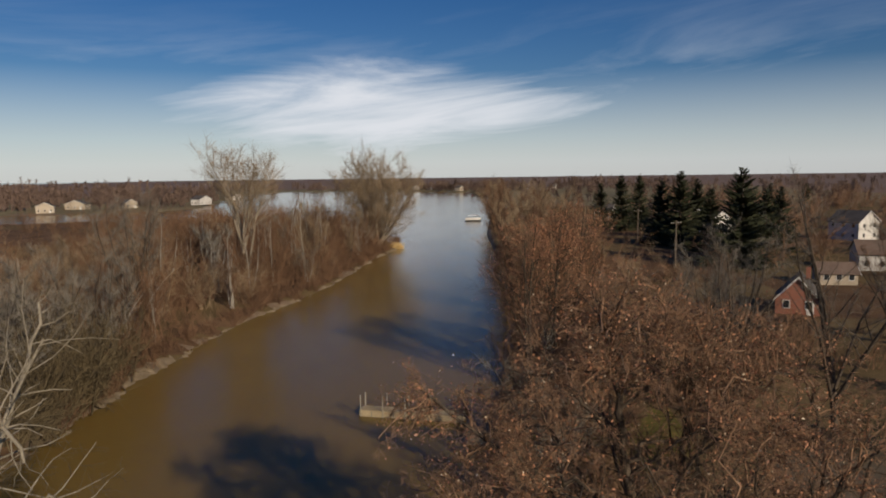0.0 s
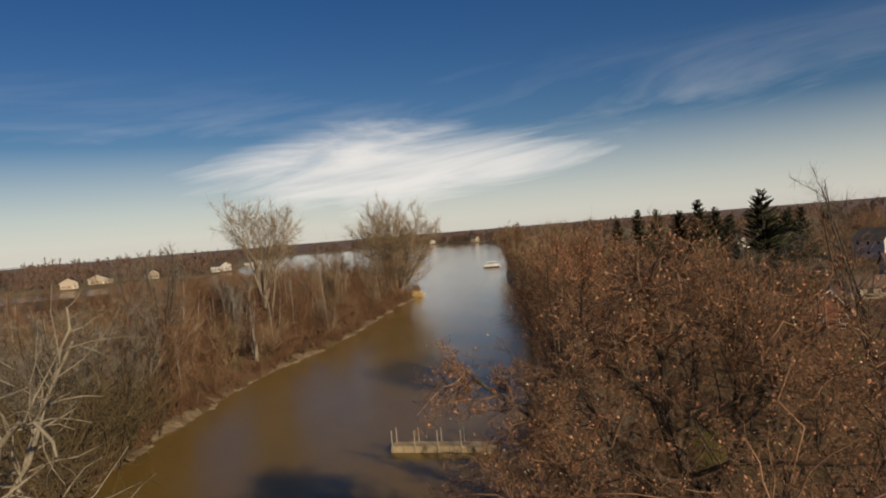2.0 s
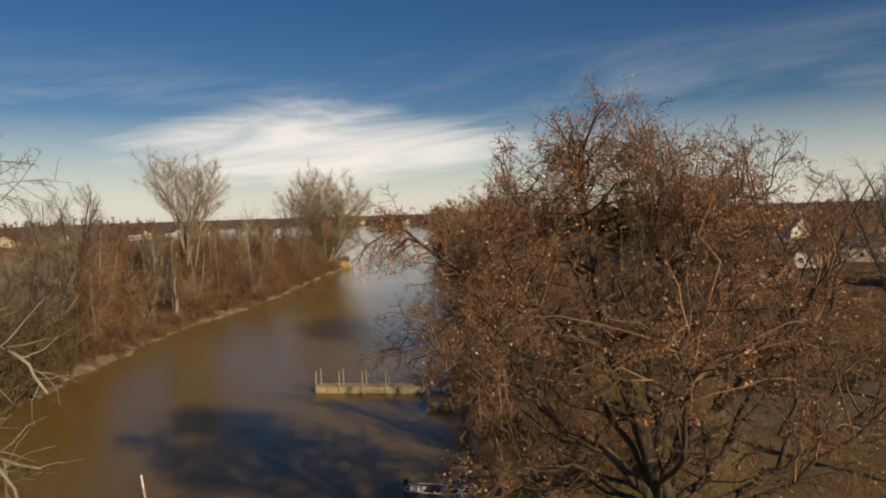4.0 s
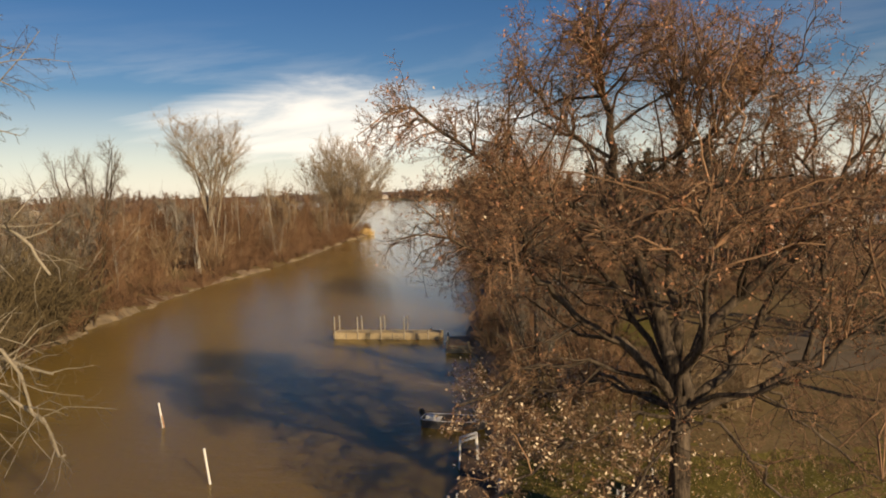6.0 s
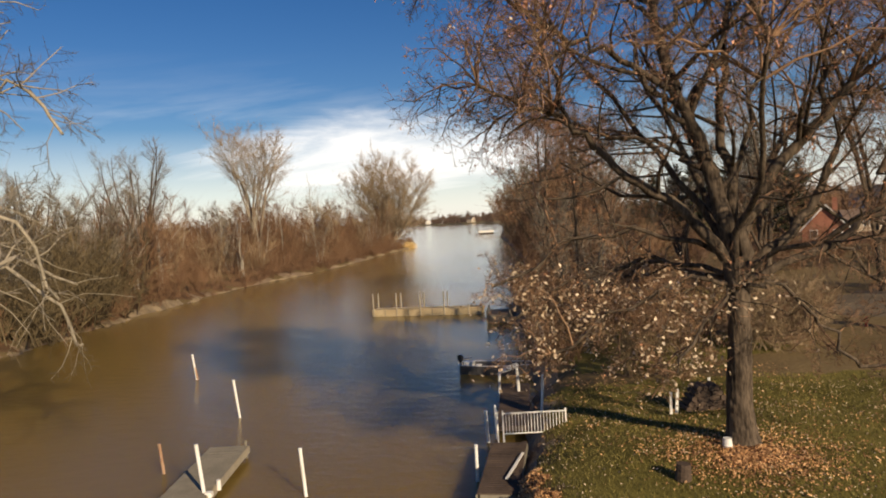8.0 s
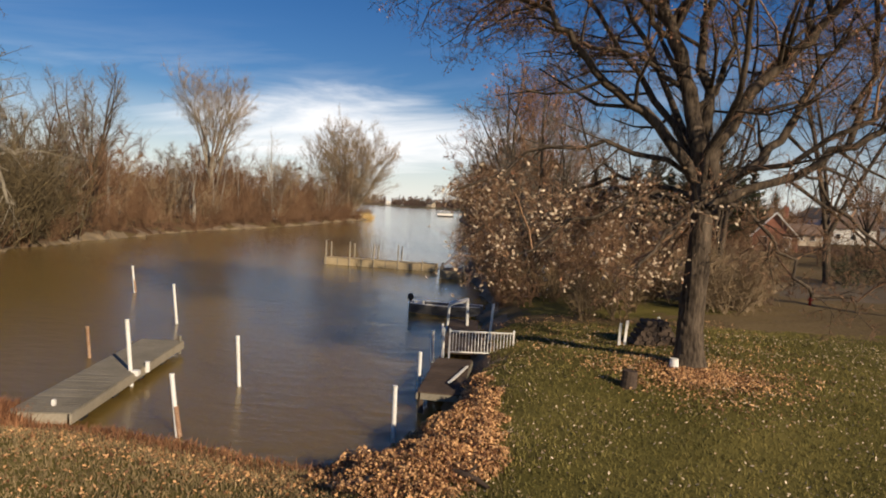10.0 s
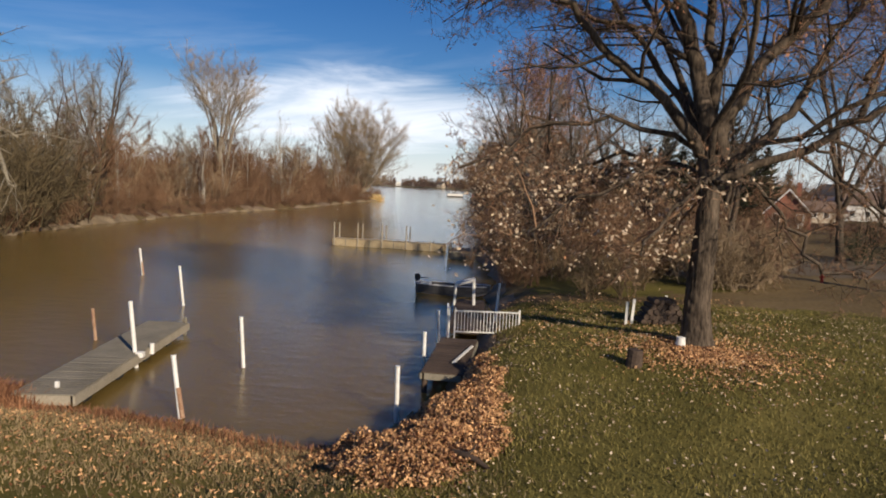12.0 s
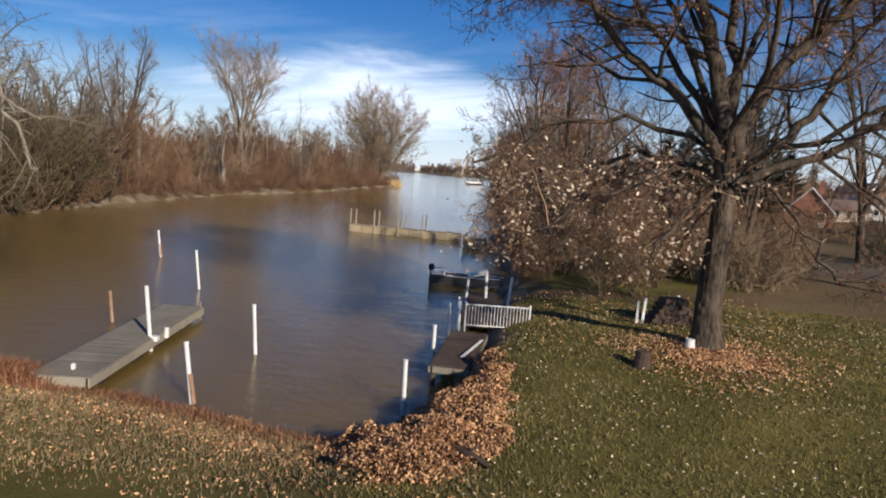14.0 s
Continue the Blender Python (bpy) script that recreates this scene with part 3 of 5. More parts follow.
def oak(name, x, y, limbs, trunk, label, seed, plan, leaves, leaf_size, bark, twigmat, leafmat, droop=0.3, goals=None, bough_plan=None, sunk=0.0):
    rng = np.random.default_rng(seed)
    z = on(x, y) - sunk
    t = thing(name, x, y, z, label, "tree")
    spine = []
    wood, twigs, tips = Tubes(), Tubes(), []
    h, r0, r1 = trunk
    tp = np.array([(0, 0, sunk - 0.3), (0.02, 0, sunk + 0.25), (0.0, 0.02, sunk + 1.2), (0.06, 0.02, h * 0.6), (0.1, 0, h)])
    wood.furrowed(tp, [r0 * 1.5, r0 * 1.15, r0, (r0 + r1) / 2, r1], 44, 60, rng)
    for limb, r in limbs:
        p = np.array(limb, float)
        fine = [p[0]]
        for a, b in zip(p, p[1:]):
            for s in (0.34, 0.67, 1.0):
                fine.append(a + (b - a) * s + rng.normal(0, 0.14 * min(1.0, 0.1 / r), 3) * (s < 1))
        fine = np.array(fine)
        wood.add(fine, np.linspace(r, max(0.04, r * 0.25), len(fine)) * rng.uniform(0.94, 1.06, len(fine)), 9)
        ln = np.linalg.norm(np.diff(p, axis=0), axis=1).sum()
        spine.append(np.c_[fine, np.linspace(r, max(0.05, r * 0.3), len(fine))])
        sprout(rng, wood, twigs, tips, fine, r, r * 0.3, ln, 0, plan)
    if goals:
        sp = np.concatenate(spine)
        for g in goals(rng):
            reach = np.linalg.norm(sp[:, :3] - g, axis=1) + 0.5 * np.maximum(0, sp[:, 2] - g[2] + 1.0) + 4.0 * (np.hypot(sp[:, 0], sp[:, 1]) > np.hypot(g[0], g[1]))
            j = np.argmin(reach)
            a, rb = sp[j, :3], min(sp[j, 3] * 0.55, 0.05)
            ln = np.linalg.norm(g - a)
            if ln < 0.6:
                continue
            sag = np.array([0, 0, 0.12 * ln])
            q = np.array([a + (g - a) * s + sag * math.sin(math.pi * s) + rng.normal(0, 0.035 * ln, 3) * (0 < s < 1) for s in (0, 0.25, 0.5, 0.75, 1.0)])
            twigs.add(q, np.linspace(rb, 0.014, 5), 5)
            sprout(rng, wood, twigs, tips, q, rb, 0.014, min(ln, 3.6), 0, bough_plan)
    part_arrays("trunk", *wood.arrays(), bark, t)
    part_arrays("crown", *twigs.arrays(), twigmat, t, kind="stuff")
    tips = np.array(tips)
    if leaves:
        good = tips[(tips[:, 2] > 6.5) | ((tips[:, 0] < 0.5) & (rng.random(len(tips)) < 0.35))]
        w = np.clip(good[:, 2], 4, 18) ** 1.2 * np.where(good[:, 1] < 1.0, 1.6, 0.6)
        pick = good[rng.choice(len(good), leaves, p=w / w.sum())]
        part_arrays("leaves", *leaf_cloud(rng, pick, leaf_size, 0.12, droop), leafmat, t, "dry russet leaves still on the twigs", kind="stuff")
    return t, tips


OAK_LIMBS = [
    # the leader and the limbs that fork from it
    ([(0.05, 0, 4.6), (-0.15, 0, 6.4), (-0.5, 0.1, 8.0), (-1.0, 0.2, 9.4), (-1.35, 0.3, 10.5), (-1.7, 0.4, 12.0), (-1.9, 0.5, 13.6), (-2.1, 0.6, 15.2), (-2.5, 0.6, 16.6)], 0.27),
    ([(0.0, 0.1, 5.6), (0.15, 0.4, 7.6), (0.0, 0.8, 9.5), (0.3, 1.2, 11.5), (0.5, 1.4, 13.6), (0.6, 1.4, 15.6)], 0.18),
    ([(-0.25, 0, 5.6), (-1.2, -0.2, 6.8), (-1.9, -0.3, 7.4), (-2.9, -0.5, 8.0), (-3.8, -0.7, 8.9), (-4.5, -0.9, 9.7), (-5.6, -1.1, 10.0), (-6.8, -1.2, 10.7)], 0.17),
    ([(-4.4, -0.9, 9.5), (-4.65, -0.8, 10.6), (-5.0, -0.9, 11.6), (-5.7, -1.0, 12.9)], 0.08),
    ([(0.15, 0, 5.3), (0.4, -0.2, 6.8), (1.0, -0.4, 8.0), (1.8, -0.6, 8.8), (2.4, -0.8, 9.6), (3.2, -1.0, 10.7), (4.1, -1.2, 11.8), (5.0, -1.4, 13.2)], 0.2),
    ([(2.2, -0.7, 9.3), (2.3, -0.6, 10.4), (2.1, -0.6, 11.8), (2.3, -0.5, 13.4)], 0.09),
    ([(0.25, 0, 5.2), (1.4, 0.2, 6.0), (2.2, 0.4, 6.8), (2.8, 0.6, 8.0), (3.2, 0.8, 9.2), (4.2, 1.0, 10.0), (5.6, 1.2, 10.9)], 0.16),
    ([(0.2, 0.0, 4.8), (1.2, -0.1, 5.4), (3.0, -0.3, 6.2), (4.1, -0.4, 6.9), (5.6, -0.6, 8.0), (7.3, -0.8, 9.4), (9.0, -1.0, 11.2)], 0.14),
    ([(3.6, -0.4, 6.6), (4.3, -0.2, 8.6), (4.3, 0.2, 11.0), (4.2, 0.3, 13.2), (4.0, 0.3, 14.6)], 0.09),
    ([(4.6, -0.5, 7.2), (5.1, -0.7, 9.0), (4.9, -0.9, 11.2), (5.3, -1.1, 13.2)], 0.07),
    ([(-0.5, 0.1, 8.0), (-1.7, 0.5, 8.9), (-2.4, 0.8, 9.2), (-3.5, 1.2, 9.5), (-4.8, 1.5, 10.3)], 0.08),
    ([(-1.0, 0.2, 9.4), (-1.7, 0.0, 10.2), (-2.3, -0.2, 10.8), (-3.6, -0.4, 11.2), (-5.2, -0.6, 12.3)], 0.09),
    ([(-1.3, 0.25, 10.3), (-2.5, 0.0, 11.1), (-3.7, -0.3, 11.5), (-4.5, -0.5, 12.0), (-5.6, -0.7, 12.7), (-7.0, -0.9, 13.8), (-7.9, -1.0, 14.5)], 0.1),
    ([(-1.7, 0.4, 12.0), (-0.7, 0.2, 12.8), (1.1, -0.1, 13.4), (2.1, -0.3, 14.5), (3.1, -0.4, 15.1)], 0.09),
    ([(-1.75, 0.45, 12.3), (-2.8, 0.8, 13.6), (-3.7, 1.0, 14.4), (-4.4, 1.1, 15.6)], 0.07),
    ([(-1.1, 0.2, 9.8), (0.1, 0.5, 11.3), (1.0, 0.8, 12.8), (1.5, 1.0, 14.4)], 0.1),
    ([(-0.25, 0.1, 7.1), (0.5, 0.4, 8.8), (1.2, 0.6, 10.8), (2.2, 0.8, 12.4)], 0.1),
    # limbs towards the lawn, the thicket and the street
    ([(0.0, -0.1, 5.4), (0.1, -2.0, 7.6), (-0.4, -3.8, 9.8), (-0.8, -5.2, 12.0)], 0.1),
    ([(0.0, 0.1, 5.6), (-0.4, 2.4, 8.2), (-1.2, 4.6, 11.0), (-1.6, 6.0, 13.4)], 0.14),
    ([(0.2, 0.2, 5.8), (2.0, 2.6, 8.4), (4.0, 4.2, 10.6), (5.8, 5.4, 12.6)], 0.13),
    ([(0.2, -0.1, 5.2), (2.2, -2.2, 6.6), (4.2, -3.4, 8.6), (5.8, -4.2, 10.8)], 0.08),
    ([(-0.2, 0.2, 6.0), (-1.6, 1.6, 8.8), (-3.4, 2.6, 11.4), (-4.8, 3.2, 14.0)], 0.11),
    # drooping lower boughs
    ([(-0.1, 0.0, 4.9), (-1.3, -0.4, 5.2), (-3.0, -0.7, 4.4), (-5.2, -0.6, 3.2)], 0.07),
    ([(-0.1, 0.2, 5.1), (-2.0, 1.6, 5.7), (-4.2, 2.8, 5.0), (-6.2, 3.4, 3.6)], 0.08),
    ([(0.0, 0.4, 5.0), (-1.4, 2.6, 5.4), (-2.8, 4.6, 4.6), (-4.4, 6.0, 3.4)], 0.08),
    ([(-0.3, 0.1, 5.7), (-2.6, 0.6, 6.6), (-4.8, 1.0, 6.2), (-6.8, 1.2, 5.0)], 0.08),
    ([(0.0, -0.3, 4.8), (-0.6, -1.3, 4.9), (-1.4, -2.0, 4.2), (-2.2, -2.4, 3.0)], 0.05),
    ([(0.1, -0.3, 4.9), (1.1, -0.5, 4.85), (1.8, -0.7, 4.0), (2.3, -0.8, 3.1), (3.1, -0.9, 2.65), (3.9, -1.0, 2.6)], 0.055),
    ([(2.5, -0.3, 6.0), (3.0, -0.6, 5.4), (4.0, -0.8, 4.4), (5.6, -1.0, 3.2)], 0.045),
]
OAK_PLAN = [(9, 0.4, 0.6, 0.18, 0.05), (6, 0.52, 0.6, 0.22, 0.03), (6, 0.5, 0.6, 0.25, 0.01), (6, 0.6, 0.55, 0.2, 0.0)]


def crown_goals(rng):
    """Where the boughs end: a rounded dome, a skirt of hanging boughs towards the river, a few on the street side."""
    u = rng.normal(0, 1, (900, 3))
    u /= np.linalg.norm(u, axis=1, keepdims=True)
    g = np.array([-1.0, 0.2, 10.6]) + u * (7.6, 6.6, 7.5) * rng.uniform(0.7, 1.0, (900, 1))
    dome = g[(g[:, 2] > 9.0)][:185]
    skirt = np.c_[rng.uniform(-7.2, -0.6, 54), rng.uniform(-1.5, 7.0, 54), rng.uniform(2.0, 5.6, 54)]
    street = np.c_[rng.uniform(1.0, 8.0, 26), rng.uniform(-3, 4, 26), rng.uniform(3.4, 9.0, 26)]
    shoulder = np.c_[rng.uniform(-7.6, -2.5, 20), rng.uniform(-2.5, 4.0, 20), rng.uniform(8.5, 11.0, 20)]
    tx, ty = rng.uniform(-5.6, 2.2, 46), rng.uniform(-3.5, 3.5, 46)
    cap = np.c_[tx, ty, 18.3 - 3.0 * ((tx + 1.8) / 5.0) ** 2 - 2.0 * (ty / 4) ** 2 - rng.uniform(0, 2.0, 46)]
    reach = np.c_[rng.uniform(-9.4, -6.0, 24), rng.uniform(-2.6, 2.4, 24), rng.uniform(9.6, 15.0, 24)]
    far_side = np.c_[rng.uniform(2.5, 9.0, 34), rng.uniform(-3.5, 4.0, 34), rng.uniform(7.5, 14.5, 34)]
    return np.concatenate([dome, skirt, street, shoulder, cap, reach, far_side])


BOUGH_PLAN = [(7, 0.48, 0.6, 0.2, 0.03), (5, 0.52, 0.6, 0.22, 0.0), (7, 0.65, 0.55, 0.2, 0.0)]
OAK_LIFT = 0.36     # the limbs' heights count from below the root mound
big_oak, oak_tips = oak("oak_tree", *OAK, OAK_LIMBS, (5.6, 0.36, 0.27), "broad oak with dark bark and sparse russet leaves", 11, OAK_PLAN,
                        9000, 0.047, BARK, TWIG, LEAF, goals=crown_goals, bough_plan=BOUGH_PLAN, sunk=OAK_LIFT)
# the oak's pale leaves carry the glints of shiny leaves in their colour
rng = np.random.default_rng(5)
lowt = oak_tips[(oak_tips[:, 2] < 5.6) & (oak_tips[:, 0] < 1.0)]
part_arrays("low_leaves", *leaf_cloud(rng, lowt[rng.integers(0, len(lowt), 3000)], 0.066, 0.2), LEAF_PALE, big_oak,
            "bleached leaves on the drooping lower boughs", kind="stuff")
hight = oak_tips[oak_tips[:, 2] > 8.5]
part_arrays("pale_leaves", *leaf_cloud(rng, hight[rng.integers(0, len(hight), 1600)], 0.042, 0.12), LEAF_PALE, big_oak,
            "bleached leaves in the crown", kind="stuff")


# ---------------------------------------------------------------- other bare trees
def bare_tree(rng, h, r, spread, stems=1, plan=None, fan=0.5, first=0.35, limbs=9, up=0.12, wander=0.1):
    """Arrays of wood and twigs for a leafless tree of height h."""
    wood, twigs, tips = Tubes(), Tubes(), []
    plan = plan or [(5, 0.5, 0.55, 0.18, 0.06), (5, 0.5, 0.55, 0.2, 0.05)]
    for s in range(stems):
        a = rng.uniform(0, 2 * math.pi)
        tilt = (0.0 if stems == 1 else rng.uniform(0.1, fan))
        way = np.array([math.cos(a) * tilt, math.sin(a) * tilt, 1.0])
        hh = h * (rng.uniform(0.8, 1.0) if stems > 1 else 1.0)
        k = 7
        pts = bent(rng, (0.25 * math.cos(a) * (stems > 1), 0.25 * math.sin(a) * (stems > 1), -0.3), way / np.linalg.norm(way), hh, k, 0.05, 0.08)
        rr = r * (0.7 if stems > 1 else 1.0)
        wood.add(pts, np.linspace(rr, rr * 0.15, k), 7)
        n = max(3, int(limbs / math.sqrt(stems)))
        for b in range(n):
            s0 = first + (0.95 - first) * (b + rng.random()) / n
            at = s0 * (k - 1)
            i = min(int(at), k - 2)
            p = pts[i] + (pts[i + 1] - pts[i]) * (at - i)
            t = rng.uniform(0, 2 * math.pi)
            d = np.array([math.cos(t) * spread, math.sin(t) * spread, 0.75])
            d /= np.linalg.norm(d)
            ln = h * 0.42 * (1.25 - s0) * rng.uniform(0.75, 1.2)
            rb = rr * (1 - s0 * 0.85) * 0.5
            q = bent(rng, p, d, ln, 5, wander, up)
            wood.add(q, np.linspace(rb, rb * 0.3, 5), 5)
            sprout(rng, wood, twigs, tips, q, rb, rb * 0.3, ln, 0, plan)
        sprout(rng, wood, twigs, tips, pts[3:], rr * 0.5, rr * 0.15, hh * 0.4, 0, plan)
    return wood.arrays(), twigs.arrays(), np.array(tips)


def vase_tree(rng, h, stems, fan, r, twigs, twig_len, twig_r, clear=0.35, side=0.24, boughs=10):
    """A leafless tree of ascending stems whose spreading boughs and fine twigs make a soft crown."""
    wood, fine = Tubes(), Tubes()
    for n in range(stems):
        a, tilt = n * 2.4 + rng.uniform(-0.5, 0.5), fan * math.sqrt((n + 0.1) / stems)
        p0 = np.array([0, 0, h * clear * rng.uniform(0.45, 0.95)]) if n and clear > 0.25 else np.array([0.3 * math.cos(a), 0.3 * math.sin(a), -0.3])
        d = np.array([math.cos(a) * tilt, math.sin(a) * tilt, 1.0])
        ln = (h - p0[2]) * rng.uniform(0.84, 0.98) * (1 - 0.3 * tilt)
        p = bent(rng, p0, d / np.linalg.norm(d), ln, 6, 0.09, 0.03)
        rr = r * (1.0 if n == 0 else rng.uniform(0.4, 0.7))
        wood.add(p, np.linspace(rr, 0.025, 6), 5)
        for k in range(boughs):
            s = clear * 0.8 + (0.97 - clear * 0.8) * (k + rng.random()) / boughs
            i = min(int(s * 5), 4)
            b = p[i] + (p[i + 1] - p[i]) * (s * 5 - i)
            t = rng.uniform(0, 2 * math.pi)
            w = (p[i + 1] - p[i]) / np.linalg.norm(p[i + 1] - p[i]) * 0.8 + np.array([math.cos(t), math.sin(t), 0.1]) * rng.uniform(0.5, 1.1)
            q = bent(rng, b, w / np.linalg.norm(w), h * side * (1.2 - 0.75 * s) * rng.uniform(0.7, 1.25), 4, 0.16, 0.06)
            wood.add(q, np.linspace(rr * 0.4 * (1.1 - s), 0.014, 4), 3)
            u = 3 * (0.15 + 0.85 * rng.random(twigs))
            j = np.minimum(u.astype(int), 2)
            base = q[j] + (q[j + 1] - q[j]) * (u - j)[:, None]
            v = (q[3] - q[0]) / np.linalg.norm(q[3] - q[0]) * 0.5 + rng.normal(0, 0.7, (twigs, 3)) + (0, 0, 0.3)
            v *= twig_len * rng.uniform(0.4, 1.25, (twigs, 1)) / np.linalg.norm(v, axis=1, keepdims=True)
            fine.spikes(base, v, np.full(twigs, twig_r))
    return wood.arrays(), fine.arrays(), None


def stand(name, x, y, arrays, bark, twig, label, category="tree", group="", leaves=None):
    t = thing(name, x, y, on(x, y), label, category, group)
    part_arrays("trunk", *arrays[0], bark, t)
    part_arrays("crown", *arrays[1], twig, t, kind="stuff")
    if leaves:
        n, size, m = leaves
        rg = np.random.default_rng(int(abs(x * 7 + y)))
        part_arrays("leaves", *leaf_cloud(rg, arrays[2][rg.integers(0, len(arrays[2]), n)], size, 0.15), m, t, kind="stuff")
    return t


# ---------------------------------------------------------------- drooping tree at the near bank
WILLOW_LIMBS = [
    ([(0, 0, 3.0), (1.5, 0.3, 7.0), (3.2, 0.8, 11.0), (5.0, 1.2, 14.5), (6.2, 1.4, 17.0)], 0.126),
    ([(0.5, 0.1, 4.5), (3.0, 0.8, 8.0), (5.0, 1.2, 9.2), (6.2, 1.4, 8.0), (6.9, 1.5, 6.2)], 0.084),
    ([(1.2, 0.2, 6.5), (4.0, 0.2, 10.5), (5.9, 0.4, 12.2), (7.2, 0.6, 12.0), (8.0, 0.7, 10.8)], 0.098),
    ([(0.3, 0.2, 3.6), (2.6, 1.6, 6.4), (4.6, 2.4, 7.2), (6.0, 2.8, 5.9), (6.5, 3.0, 4.6)], 0.077),
    ([(0, 0, 3.0), (-0.5, 1.0, 8.0), (0.5, 2.0, 13.0), (1.5, 2.5, 17.0)], 0.28),
    ([(0, 0, 3.0), (-1.6, -0.6, 8.0), (-3.0, -1.5, 13.0), (-4.0, -2.0, 16.0)], 0.252),
    ([(2.4, 0.5, 9.0), (4.2, -0.6, 12.5), (5.6, -1.2, 14.6), (6.8, -1.6, 15.2), (7.7, -1.8, 14.4)], 0.126),
    ([(3.0, 0.7, 10.5), (4.2, 1.6, 13.5), (5.0, 2.2, 16.0), (5.4, 2.4, 18.0)], 0.112),
    ([(0, 0, 3.5), (1.0, 2.8, 6.0), (2.4, 5.6, 7.4), (3.6, 7.2, 6.2)], 0.182),
]
oak("willow_tree", -20.3, 16.3, WILLOW_LIMBS, (3.6, 0.4, 0.3), "spreading grey-white bare tree drooping over the river", 77,
    [(16, 0.28, 0.6, 0.22, -0.05), (8, 0.4, 0.6, 0.25, -0.1), (8, 0.36, 0.6, 0.25, -0.1)], 0, 0.05, BARK_OLD, TWIG_OLIVE, LEAF)

FULL = [(7, 0.5, 0.55, 0.18, 0.08), (7, 0.5, 0.5, 0.2, 0.06), (8, 0.6, 0.5, 0.2, 0.1)]
rng = np.random.default_rng(21)
# cottonwood clump at the island's tip and tall trees along it
stand("cottonwood_tree", -38, 203, vase_tree(rng, 31, 24, 0.8, 0.45, 40, 3.2, 0.03, 0.12, 0.32, 17), BARK_PALE, TWIG_TAN,
      "large multi-stemmed bare cottonwood at the tip of the island")
stand("cottonwood_tree", -50.5, 126.8, vase_tree(rng, 28.5, 12, 0.34, 0.42, 40, 2.4, 0.018, 0.4, 0.26, 12),
      BARK_PALE, TWIG_TAN, "tall slim bare cottonwood with a pale trunk among brush")
stand("birch_tree", -40.7, 135, bare_tree(rng, 17, 0.2, 0.45, 1, first=0.4, limbs=10, up=0.15), BARK_PALE, TWIG_TAN, "slender pale-barked bare tree on the island bank")
stand("birch_tree", -46, 130, bare_tree(rng, 13, 0.16, 0.4, 1, first=0.5, limbs=7, up=0.15), BARK_WHITE, TWIG_RED, "thin bare tree with a pale trunk among red brush")
stand("dead_trunk", -50.5, 119, bare_tree(rng, 9, 0.2, 0.2, 1, [(2, 0.3, 0.4, 0.1, 0.1)], first=0.8, limbs=3), BARK_WHITE, TWIG_TAN, "broken pale dead trunk among red brush", "dead tree")
stand("elm_tree", -49, 84, vase_tree(rng, 21, 7, 0.42, 0.34, 34, 1.5, 0.015, 0.35, 0.2, 12), BARK, TWIG_GREY, "dense upright bare tree rising over the island brush")
stand("elm_tree", -47, 60, vase_tree(rng, 16, 8, 0.45, 0.3, 45, 1.2, 0.014, 0.2, 0.24, 10), BARK, TWIG_GREY, "grey bushy bare tree at the island's near end")

# ---------------------------------------------------------------- brush of the island and of the east bank
def shrub(rng, h, stems, first, second, spread=0.6):
    """A leafless bush: bent stems, side shoots and fine twigs."""
    t = Tubes()
    for _ in range(stems):
        a, s = rng.uniform(0, 2 * math.pi), rng.uniform(0.1, 1.0)
        d = np.array([math.cos(a) * s, math.sin(a) * s, 1.0])
        ln = h * rng.uniform(0.55, 1.05)
        p = bent(rng, (rng.normal(0, 0.35), rng.normal(0, 0.35), -0.1), d / np.linalg.norm(d), ln, 3, 0.14, 0.06)
        t.add(p, np.array([0.042, 0.028, 0.01]) * (h / 4) ** 0.25, 3)
        for n in range(first):
            q = 0.15 + 0.85 * (n + rng.random()) / first
            i = min(int(q * 2), 1)
            base = p[i] + (p[i + 1] - p[i]) * (q * 2 - i)
            w = (p[2] - p[0]) / ln * (1 - spread) + rng.normal(0, 0.75, 3) * spread + (0, 0, 0.22)
            w *= ln * 0.42 * (1.2 - 0.6 * q) * rng.uniform(0.6, 1.3) / (np.linalg.norm(w) + 1e-9)
            t.spikes(base[None], w[None], np.array([0.017]))
            u = rng.random((second, 1))
            v = w * 0.45 + rng.normal(0, 0.3, (second, 3)) * np.linalg.norm(w)
            t.spikes(base + w * u, v, np.full(second, 0.011))
    return t.arrays()


rng = np.random.default_rng(31)
SHRUBS = [shrub(rng, 3.8, 8, 7, 4) for _ in range(6)]
SAPLINGS = [shrub(rng, 8.0, 4, 11, 6, 0.5) for _ in range(5)]


def scatter(n, x0, x1, y0, y1, test, seed):
    r = np.random.default_rng(seed)
    x, y = r.uniform(x0, x1, 6 * n), r.uniform(y0, y1, 6 * n)
    keep = test(x, y)
    x, y = x[keep][:n], y[keep][:n]
    return np.stack([x, y, height(x, y)], 1), r


def brush(name, n, area, test, variants, lo, hi, mat, label, seed):
    p, r = scatter(n, *area, test, seed)
    s = r.uniform(lo, hi, len(p))
    v, f = spread_copies(variants, np.c_[p, s], r)
    return tagged(new(name, mesh_tris(name, v, f, [mat])), label, "brush", kind="stuff")


